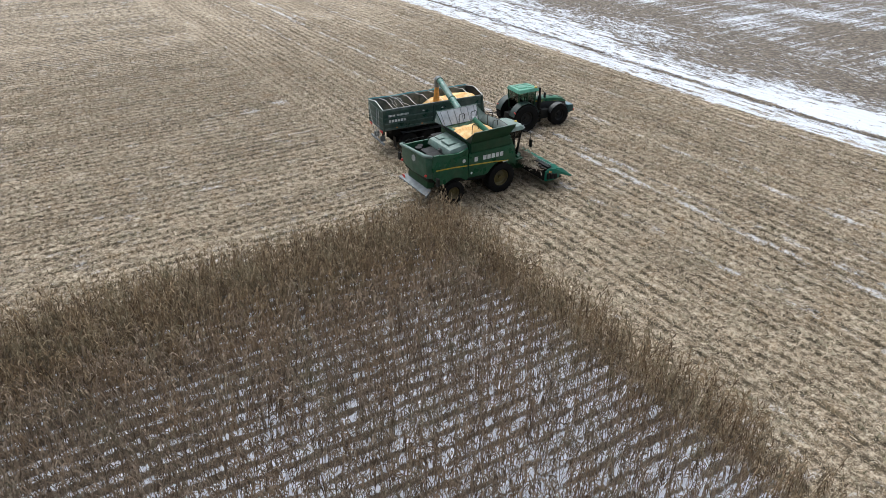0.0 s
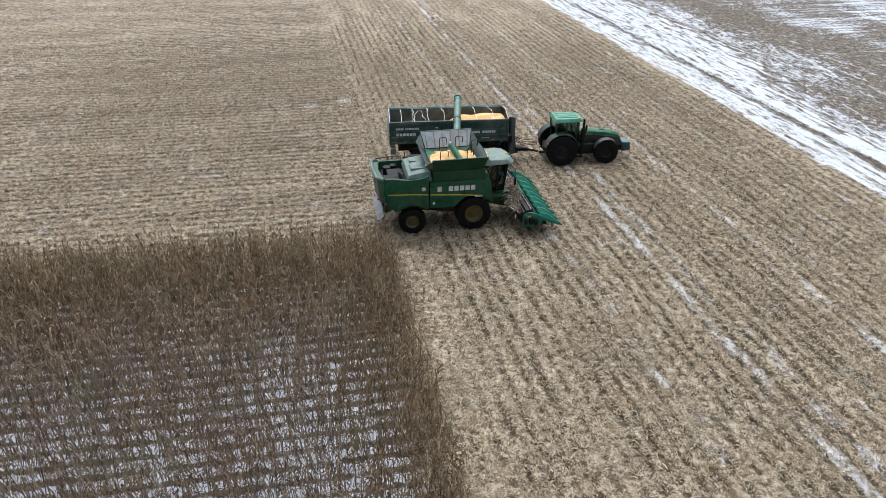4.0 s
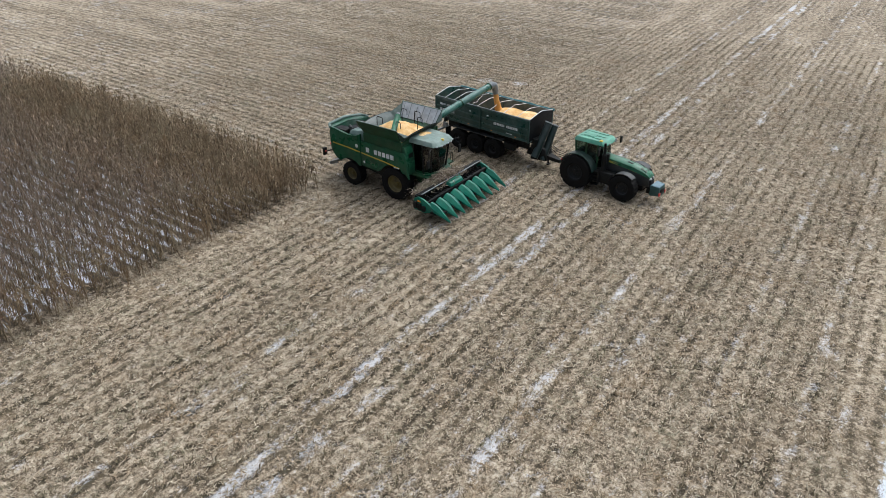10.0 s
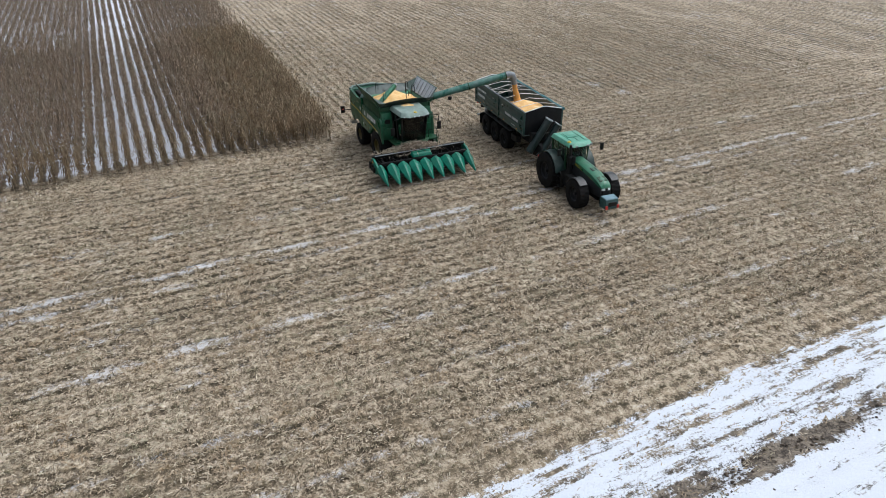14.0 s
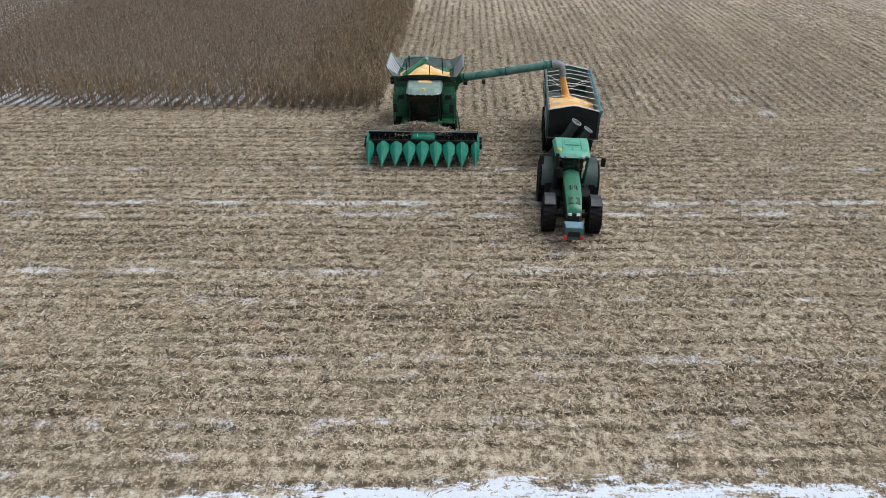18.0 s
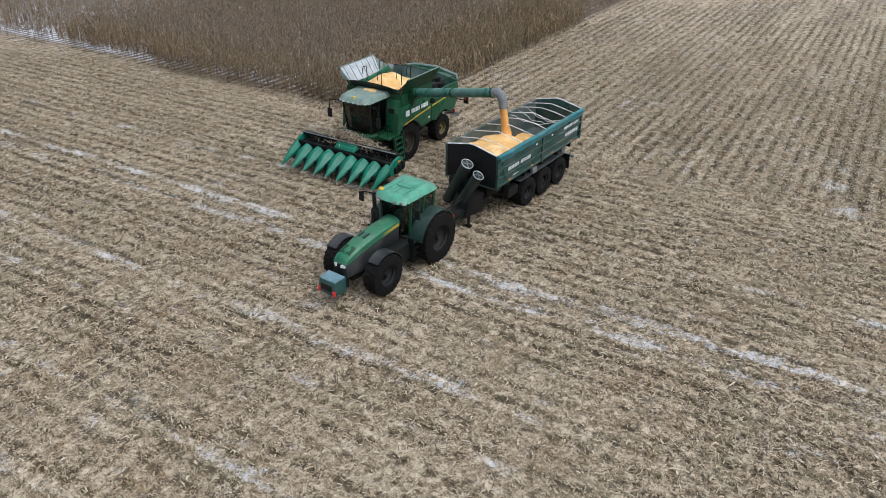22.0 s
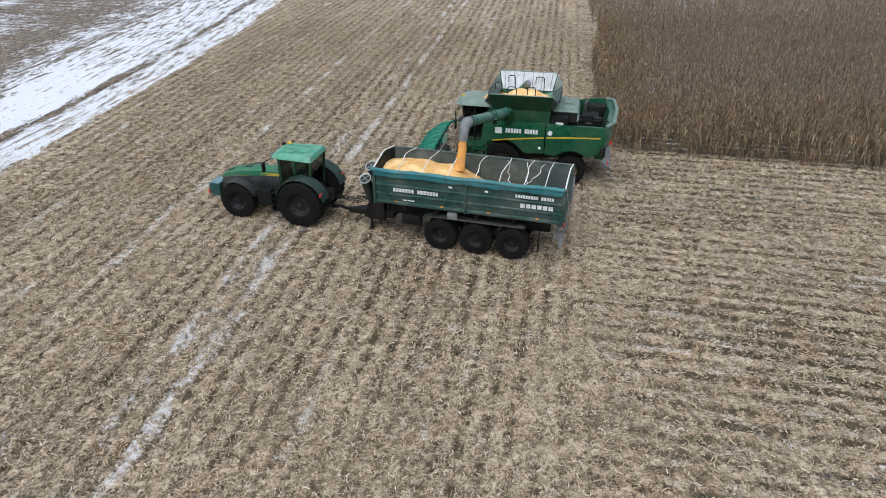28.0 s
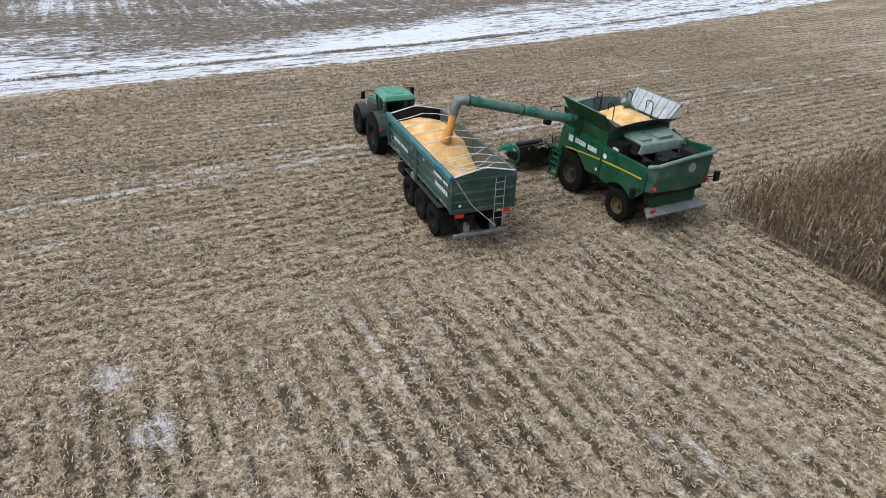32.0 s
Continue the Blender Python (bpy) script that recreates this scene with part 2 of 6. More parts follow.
MAIZE_BARE = straw("shade_greyed_bare_maize", [(0.0, (0.101, 0.074, 0.052)), (0.45, (0.274, 0.209, 0.153)), (0.85, (0.420, 0.333, 0.249)), (1.0, (0.526, 0.435, 0.334))], thin=0.35)
MAIZE_EDGE = straw("straw_coloured_maize", [(0.0, (0.106, 0.073, 0.046)), (0.45, (0.257, 0.188, 0.116)), (0.85, (0.402, 0.311, 0.198)), (1.0, (0.527, 0.432, 0.293))], thin=0.35)
CHAFF = straw("broken_stalks", [(0.0, (0.13, 0.09, 0.06)), (0.5, (0.30, 0.24, 0.18)), (1.0, (0.50, 0.43, 0.34))])


CLOD = painted("wet_soil_clod", (0.060, 0.042, 0.030), (0.20, 0.15, 0.10), 0.5, 0.85)

# plan of the field, metres
ROW = 0.70
LEAN = 0.045       # the headland leans: its lines keep x + LEAN * y
HEAD_X = -2.6      # from here to the snow strip the rows run along the headland
CORN_X, CORN_Y = -3.65, -1.0   # standing maize fills x + LEAN * y < CORN_X, y < CORN_Y
HEAD_ROW, CORN_ROW = -2.5, -1.05   # one row of each direction


def strip_edge(y):
    """x at which the stubble ends and the snow strip begins."""
    return 27.05 - np.where(y > 0, 0.045, 0.07) * y + np.where(y < 0, 0.0014, 0.0) * y * y


def field():
    n = Nodes("field_soil")
    p = n.place()
    x, y, z = n.split(p)
    hx = n.m("MULTIPLY_ADD", y, LEAN, x)
    wob = n.m("MULTIPLY", n.m("SUBTRACT", n.noise(p, 0.25, 2), 0.5), 0.5)
    head = n.m("GREATER_THAN", n.m("ADD", hx, n.m("MULTIPLY", n.m("SUBTRACT", n.noise(p, 0.5, 4), 0.5), 3.0)), HEAD_X)
    inv = n.m("SUBTRACT", 1.0, head)
    across = n.m("ADD", n.m("MULTIPLY", n.m("SUBTRACT", hx, HEAD_ROW), head), n.m("MULTIPLY", n.m("SUBTRACT", y, CORN_ROW), inv))
    along = n.m("ADD", n.m("MULTIPLY", y, head), n.m("MULTIPLY", x, inv))
    # 1 on a row of cut stalks, 0 half way between two rows
    row = n.m("MULTIPLY_ADD", n.m("COSINE", n.m("MULTIPLY", n.m("MULTIPLY_ADD", wob, 0.5, across), 2 * math.pi / ROW)), 0.5, 0.5)
    swath = n.noise(n.vec(n.m("MULTIPLY", across, 0.30), n.m("MULTIPLY", along, 0.05), 0), 1.0, 3, 0.6)
    fine = n.noise(n.vec(n.m("MULTIPLY", x, 1.0), n.m("MULTIPLY", y, 1.0), 0), 11.0, 5, 0.68, 0.8)
    mid = n.noise(p, 2.4, 4, 0.6)
    lump = n.noise(n.vec(x, y, 13.0), 3.8, 4, 0.62)
    # matted straws, lying two ways
    fibre = n.m("MAXIMUM", n.noise(n.vec(n.m("MULTIPLY", x, 24.0), n.m("MULTIPLY", y, 6.0), 2.0), 1.0, 3, 0.6, 0.6), n.noise(n.vec(n.m("MULTIPLY", x, 6.0), n.m("MULTIPLY", y, 24.0), 8.0), 1.0, 3, 0.6, 0.6))
    # how much straw lies on the soil; little of it in the rows of cut stalks
    cover = n.m("ADD", n.m("ADD", n.m("MULTIPLY", fine, 0.50), n.m("MULTIPLY", fibre, 0.42)), n.m("MULTIPLY", lump, 0.52))
    cover = n.m("ADD", cover, n.m("ADD", n.m("MULTIPLY", mid, 0.24), n.m("MULTIPLY", swath, 0.22)))
    tuft = n.noise(n.vec(n.m("MULTIPLY", across, 1.6), n.m("MULTIPLY", along, 1.8), 5.0), 1.0, 5, 0.68)
    clear = n.step(n.noise(n.vec(n.m("MULTIPLY", across, 1.1), n.m("MULTIPLY", along, 0.16), 9.0), 1.0, 3, 0.6), 0.36, 0.66, 0.12, 1.0)
    clear = n.m("MULTIPLY", clear, n.m("MULTIPLY", n.step(hx, 9.0, 17.0, 1.0, 0.62), n.m("MAXIMUM", n.m("MULTIPLY", inv, n.step(x, -30.0, -12.0, 0.58, 1.42)), n.m("MULTIPLY", head, n.step(y, 12.0, 28.0, 1.1, 0.45)))))
    clear = n.m("MULTIPLY", clear, n.step(n.m("ABSOLUTE", n.m("SUBTRACT", hx, HEAD_X)), 0.3, 2.5, 0.3, 1.0))
    worn = n.m("MULTIPLY", n.m("POWER", row, 1.6), n.m("MULTIPLY", n.step(tuft, 0.40, 0.62, 0.0, 1.0), clear))
    cover = n.m("SUBTRACT", cover, n.m("MULTIPLY", worn, 0.36))
    # darkest tones: bare soil, plus shadow in the straw's gaps painted in
    c = n.ramp(n.step(cover, 0.755, 1.185), (0.0, (0.046, 0.035, 0.023)), (0.32, (0.166, 0.129, 0.087)), (0.62, (0.410, 0.334, 0.240)), (1.0, (0.59, 0.515, 0.395)))
    # rows take the dark of olive stalk tufts and of the shadows among them
    c = n.mix(n.m("MULTIPLY", worn, 0.55), c, (0.088, 0.077, 0.042))
    tone = n.noise(n.vec(x, y, 31.0), 0.9, 5, 0.65)
    c = n.mix(n.step(tone, 0.50, 0.70, 0, 0.40), c, (0.30, 0.225, 0.140))
    c = n.mix(n.step(n.noise(n.vec(x, y, 47.0), 0.24, 4, 0.6), 0.50, 0.68, 0, 0.34), c, (0.19, 0.152, 0.102))
    # remains of snow: wheel tracks along the headland and thin streaks between the rows
    band = None
    for x0, w, k in ((5.75, 0.45, 0.95), (9.75, 0.55, 1.45), (10.9, 0.46, 1.15), (13.6, 0.5, 0.5), (16.0, 0.6, 1.0), (18.0, 0.4, 0.5), (21.5, 0.4, 0.7), (24.6, 0.5, 0.75)):
        g = n.step(n.m("ABSOLUTE", n.m("SUBTRACT", n.m("ADD", hx, n.m("MULTIPLY", wob, 1.6)), x0)), w * 0.2, w, k, 0.0)
        band = g if band is None else n.m("MAXIMUM", band, g)
    patch = n.noise(n.vec(n.m("MULTIPLY", across, 1.5), n.m("MULTIPLY", along, 0.75), 3.0), 1.0, 6, 0.70)
    gaps = n.step(n.noise(n.vec(n.m("MULTIPLY", across, 0.5), n.m("MULTIPLY", along, 0.30), 17.0), 1.0, 3, 0.6), 0.40, 0.62, 0.34, 1.05)
    sn = n.m("ADD", n.m("ADD", patch, n.m("MULTIPLY", n.m("MULTIPLY", band, head), n.m("MULTIPLY", gaps, 0.19))), n.m("MULTIPLY", fine, 0.56))
    sn = n.m("ADD", sn, n.m("MULTIPLY", inv, 0.035))
    dust = n.noise(p, 0.16, 3, 0.6)
    sn = n.m("ADD", sn, n.m("MULTIPLY", n.m("SUBTRACT", dust, 0.5), 0.34))
    for px, py in ((-4.6, 24.5), (-7.4, 23.4)):
        d = n.m("SQRT", n.m("ADD", n.m("POWER", n.m("SUBTRACT", x, px), 2.0), n.m("POWER", n.m("SUBTRACT", y, py), 2.0)))
        sn = n.m("ADD", sn, n.step(d, 0.1, 1.0, 0.26, 0.0))
    sn = n.m("SUBTRACT", sn, n.m("MULTIPLY", row, 0.06))
    sn = n.step(sn, 0.845, 1.07, 0, 0.82)
    white = n.mix(fine, (0.44, 0.43, 0.43), (0.70, 0.71, 0.74))
    c = n.mix(sn, c, white)
    # floor of the standing maize: snow lies between the rows
    corn = n.m("MULTIPLY", n.step(hx, CORN_X - 0.8, CORN_X - 1.8), n.step(y, CORN_Y - 0.2, CORN_Y - 0.9))
    lane = n.m("MULTIPLY", n.m("COSINE", n.m("MULTIPLY", n.m("ADD", y, n.m("MULTIPLY_ADD", wob, 0.2, 1.05)), 2 * math.pi / ROW)), -1.0)
    deep = n.m("ADD", n.m("MULTIPLY", n.step(y, -3.0, -14.0), 0.24), n.m("MULTIPLY", lane, 0.25))
    deep = n.m("SUBTRACT", deep, n.m("MULTIPLY", n.step(hx, CORN_X - 3.0, CORN_X - 0.6), n.step(y, -14.0, -6.0, 0.19, 0.30)))
    deep = n.m("SUBTRACT", deep, n.step(y, -3.4, -1.7, 0.0, 0.28))
    deep = n.m("SUBTRACT", deep, n.step(x, -26.0, -12.0, 0.15, 0.0))
    far = n.noise(p, 0.30, 3)
    cs = n.m("ADD", n.m("ADD", n.m("MULTIPLY", n.noise(p, 1.9, 5, 0.66), 1.15), deep), n.m("MULTIPLY", far, 0.75))
    floor_c = n.mix(n.step(cs, 0.97, 1.15), n.mix(fine, (0.075, 0.060, 0.048), (0.22, 0.175, 0.130)), (0.78, 0.81, 0.88))
    c = n.mix(corn, c, floor_c)
    # strip of snow along the end of the field, a bare furrow in it, ploughed land beyond
    edge = n.m("SUBTRACT", 27.05, n.m("MULTIPLY", y, n.m("MULTIPLY_ADD", n.m("GREATER_THAN", y, 0.0), -0.025, 0.07)))
    bow = n.m("MAXIMUM", n.m("MULTIPLY", y, -1.0), 0.0)
    edge = n.m("ADD", edge, n.m("MULTIPLY", n.m("MULTIPLY", bow, bow), 0.0014))
    u = n.m("SUBTRACT", x, edge)
    slow = n.noise(n.vec(n.m("MULTIPLY", x, 0.20), n.m("MULTIPLY", y, 0.10), 1.0), 1.0, 3)
    uw = n.m("ADD", u, n.m("ADD", n.m("MULTIPLY", n.m("SUBTRACT", mid, 0.5), 0.7), n.m("MULTIPLY", n.m("SUBTRACT", slow, 0.5), 1.5)))
    torn = n.m("ADD", n.m("MULTIPLY", n.noise(n.vec(n.m("MULTIPLY", u, 2.6), n.m("MULTIPLY", y, 1.05), 4.0), 1.0, 8, 0.74), 0.5), n.m("MULTIPLY", n.noise(n.vec(n.m("MULTIPLY", u, 2.3), n.m("MULTIPLY", y, 0.30), 14.0), 1.0, 6, 0.70), 0.75))
    torn = n.m("SUBTRACT", torn, 0.125)
    # the strip is wider where the next field's snow drifted against it
    wide = n.step(n.m("ABSOLUTE", n.m("SUBTRACT", n.m("MULTIPLY_ADD", n.m("SUBTRACT", n.noise(p, 0.11, 4, 0.6), 0.5), 14.0, y), 11.0)), 2.0, 24.0, 6.5, 12.5)
    base = n.m("ADD", n.step(uw, -0.85, 0.15, 0.0, 0.57), n.m("MULTIPLY", n.step(uw, 3.3, 4.1), n.step(n.m("ABSOLUTE", n.m("SUBTRACT", y, 4.0)), 9.0, 19.0, 0.17, 0.03)))
    base = n.m("ADD", base, n.m("MULTIPLY", n.m("MULTIPLY", n.step(uw, 3.6, 4.4), n.step(uw, 7.0, 9.0, 1.0, 0.0)), n.step(n.m("ABSOLUTE", n.m("SUBTRACT", y, 1.0)), 5.0, 11.0, 0.14, 0.0)))
    base = n.m("SUBTRACT", base, n.m("MULTIPLY", n.step(n.m("ABSOLUTE", n.m("SUBTRACT", uw, 3.25)), 0.10, 0.65, 0.47, 0.0), n.m("MULTIPLY", n.step(n.m("ABSOLUTE", y), 7.0, 15.0, 1.0, 0.4), n.step(n.noise(p, 0.32, 4), 0.34, 0.56, 0.15, 1.0))))
    base = n.m("SUBTRACT", base, n.step(n.m("SUBTRACT", uw, wide), -3.5, 3.5, 0.0, 0.70))
    strip = n.step(n.m("ADD", base, n.m("ADD", n.m("MULTIPLY", n.m("SUBTRACT", torn, 0.5), n.step(uw, 3.6, 5.6, 2.0, 3.3)), n.m("MULTIPLY", n.m("SUBTRACT", fine, 0.5), 0.75))), 0.40, 0.60)
    furrow = n.noise(n.vec(n.m("MULTIPLY", x, 1.3), n.m("MULTIPLY", y, 0.40), 7.0), 1.0, 6, 0.72)
    drift = n.noise(n.vec(n.m("MULTIPLY", x, 0.16), n.m("MULTIPLY", y, 0.05), 2.0), 1.0, 3)
    cross = n.noise(n.vec(n.m("MULTIPLY", x, 0.06), n.m("MULTIPLY", y, 1.0), 11.0), 1.0, 5, 0.6)
    furrow = n.m("ADD", n.m("MULTIPLY", furrow, n.step(x, 44.0, 50.0, 1.0, 0.35)), n.m("MULTIPLY", cross, n.step(x, 44.0, 50.0, 0.0, 0.65)))
    fs = n.m("ADD", n.m("ADD", n.m("MULTIPLY", furrow, 0.75), n.m("MULTIPLY", drift, 0.45)), n.m("MULTIPLY", n.m("SUBTRACT", fine, 0.5), 0.65))
    fs = n.m("SUBTRACT", fs, n.step(x, 42.0, 52.0, 0.055, 0.0))
    fs = n.m("ADD", fs, n.step(n.m("SUBTRACT", uw, wide), 0.0, 6.0, 0.10, 0.0))
    lumps = n.noise(n.vec(n.m("MULTIPLY", x, 1.0), n.m("MULTIPLY", y, 0.6), 21.0), 3.2, 6, 0.75)
    soil = n.mix(n.step(n.m("ADD", n.m("MULTIPLY", fine, 0.4), n.m("MULTIPLY", lumps, 0.6)), 0.40, 0.62), (0.048, 0.040, 0.033), (0.270, 0.226, 0.175))
    c = n.mix(n.step(uw, -0.3, 3.0), c, soil)
    lying = n.m("MAXIMUM", strip, n.m("MULTIPLY", n.step(n.m("ADD", fs, n.m("MULTIPLY", n.m("SUBTRACT", lumps, 0.5), 0.55)), 0.63, 0.69), n.step(n.m("SUBTRACT", uw, wide), -1.0, 0.5)))
    c = n.mix(n.m("MULTIPLY", lying, n.step(u, -2.2, -1.4)), c, n.mix(fine, (0.56, 0.59, 0.64), (0.72, 0.755, 0.81)))
    h = n.m("ADD", n.m("ADD", n.m("MULTIPLY", fine, 0.6), n.m("MULTIPLY", mid, 0.5)), n.m("MULTIPLY", row, -0.35))
    n.bump(h, 0.9, 0.10)
    return n.done(c, 0.85, 0, 0.2)


FIELD = field()


# ---- mesh tools ----
class Shape:
    """One mesh in the making."""

    def __init__(self):
        self.bm = bmesh.new()

    def _round(self, verts, bev, seg=2):
        if bev > 0:
            edges = {e for v in verts for e in v.link_edges}
            bmesh.ops.bevel(self.bm, geom=list(edges), offset=bev, segments=seg, profile=0.6, affect="EDGES", clamp_overlap=True)

    def box(self, x0, x1, y0, y1, z0, z1, bev=0.0, m=None):
        m = m or Matrix()
        vs = [self.bm.verts.new(m @ Vector((x, y, z))) for x in (x0, x1) for y in (y0, y1) for z in (z0, z1)]
        for f in ((0, 1, 3, 2), (4, 6, 7, 5), (0, 4, 5, 1), (2, 3, 7, 6), (0, 2, 6, 4), (1, 5, 7, 3)):
            self.bm.faces.new([vs[i] for i in f])
        self._round(vs, bev)
        return self

    def hull(self, low, high, bev=0.0):
        """A solid between two rings of equal count."""
        a, b = [self.bm.verts.new(p) for p in low], [self.bm.verts.new(p) for p in high]
        n = len(a)
        self.bm.faces.new(a[::-1])
        self.bm.faces.new(b)
        for i in range(n):
            self.bm.faces.new((a[i], a[(i + 1) % n], b[(i + 1) % n], b[i]))
        self._round(a + b, bev)
        return self

    def plate(self, outline, y0, y1, bev=0.0):
        """An outline in x and z, from y0 to y1."""
        return self.hull([(x, y0, z) for x, z in outline], [(x, y1, z) for x, z in outline], bev)

    def slab(self, outline, x0, x1, bev=0.0):
        """An outline in y and z, from x0 to x1."""
        return self.hull([(x0, y, z) for y, z in outline], [(x1, y, z) for y, z in outline], bev)

    def rod(self, p, q, r, r2=None, n=10):
        p, q = Vector(p), Vector(q)
        r2 = r if r2 is None else r2
        turn = (q - p).to_track_quat("Z", "Y").to_matrix()
        ring = [turn @ Vector((math.cos(2 * math.pi * k / n), math.sin(2 * math.pi * k / n), 0)) for k in range(n)]
        return self.hull([p + r * d for d in ring], [q + r2 * d for d in ring])

    def pipe(self, points, r, n=8, close=True):
        """A tube along points; r is one radius or one for each point."""
        pts = [Vector(p) for p in points]
        rs = r if isinstance(r, (list, tuple)) else [r] * len(pts)
        rings, side = [], None
        for k, p in enumerate(pts):
            d = (pts[min(k + 1, len(pts) - 1)] - pts[max(k - 1, 0)]).normalized()
            side = (side - d * side.dot(d)).normalized() if side else d.orthogonal().normalized()
            up = d.cross(side)
            rings.append([self.bm.verts.new(p + rs[k] * (math.cos(2 * math.pi * j / n) * side + math.sin(2 * math.pi * j / n) * up)) for j in range(n)])
        for a, b in zip(rings, rings[1:]):
            for j in range(n):
                self.bm.faces.new((a[j], a[(j + 1) % n], b[(j + 1) % n], b[j]))
        if close:
            self.bm.faces.new(rings[0][::-1])
            self.bm.faces.new(rings[-1])
        return self

    def lathe(self, profile, cx, cy, cz, n=32):
        """A ring about an axle along y: profile of (radius, y) points, closed."""
        rings = [[self.bm.verts.new((cx + r * math.cos(a), cy + y, cz + r * math.sin(a))) for r, y in profile] for a in (2 * math.pi * k / n for k in range(n))]
        k = len(profile)
        for i in range(n):
            a, b = rings[i], rings[(i + 1) % n]
            for j in range(k):
                self.bm.faces.new((a[j], a[(j + 1) % k], b[(j + 1) % k], b[j]))
        return self


def part(name, shape, material, parent, label="", sharp=35):
    bm = shape.bm if isinstance(shape, Shape) else shape
    bmesh.ops.recalc_face_normals(bm, faces=bm.faces)
    me = bpy.data.meshes.new(name)
    bm.to_mesh(me)
    bm.free()
    for poly in me.polygons:
        poly.use_smooth = True
    me.set_sharp_from_angle(angle=radians(sharp))
    me.materials.append(material)
    ob = new(name, me)
    ob.parent = parent
    return tagged(ob, label)


def panes(parent, low, high, label, material, name="window_pane", thick=0.012):
    """Thin glass panes between two open rings of corners, one pane for each side."""
    mid = sum((Vector(p) for p in low + high), Vector()) / (2 * len(low))
    for a, b, c, d in zip(low, low[1:], high[1:], high):
        ring = [Vector(p) for p in (a, b, c, d)]
        out = (ring[1] - ring[0]).cross(ring[3] - ring[0]).normalized() * thick
        if out.dot(ring[0] - mid) > 0:
            out = -out
        part(name, Shape().hull(ring, [p + out for p in ring]), material, parent, label).visible_shadow = False


def thing(name, m, label, category, group="", kind=""):
    ob = new(name)
    ob.matrix_world = m
    ob.empty_display_size = 0.3
    return tagged(ob, label, category, group, kind)


def array_mesh(name, verts, faces, material, smooth=False):
    """A mesh object straight from arrays of places and quads or triangles."""
    me = bpy.data.meshes.new(name)
    nv, nf, k = len(verts), len(faces), faces.shape[1]
    me.vertices.add(nv)
    me.vertices.foreach_set("co", np.ascontiguousarray(verts, dtype=np.float32).ravel())
    me.loops.add(nf * k)
    me.loops.foreach_set("vertex_index", np.ascontiguousarray(faces, dtype=np.int32).ravel())
    me.polygons.add(nf)
    me.polygons.foreach_set("loop_start", np.arange(0, nf * k, k, dtype=np.int32))
    if smooth:
        me.polygons.foreach_set("use_smooth", np.ones(nf, dtype=bool))
    me.update(calc_edges=True)
    me.materials.append(material)
    return new(name, me)


# ---- the ground: one sheet out to the horizon ----
def ground():
    def axis(lo, hi, step):
        inner = np.arange(lo, hi + 1e-6, step)
        far = np.array([8, 20, 45, 100, 220, 500, 1100, 2000.0])
        return np.concatenate([lo - far[::-1], inner, hi + far])
    xs, ys = axis(-90, 90, 1.0), axis(-80, 100, 1.0)
    X, Y = np.meshgrid(xs, ys, indexing="ij")
    Z = 0.03 * np.sin(X * 0.31 + 0.7 * np.sin(Y * 0.17)) * np.sin(Y * 0.23 + 1.1) - 0.02
    Z[(np.abs(X) > 95) | (np.abs(Y) > 105)] = -0.02
    n, m = X.shape
    idx = np.arange(n * m).reshape(n, m)
    faces = np.stack([idx[:-1, :-1], idx[1:, :-1], idx[1:, 1:], idx[:-1, 1:]], -1).reshape(-1, 4)
    ob = array_mesh("ground", np.stack([X, Y, Z], -1).reshape(-1, 3), faces, FIELD, True)
    tagged(ob, "harvested maize field with straw litter and thin snow", "field", kind="structure")


ground()


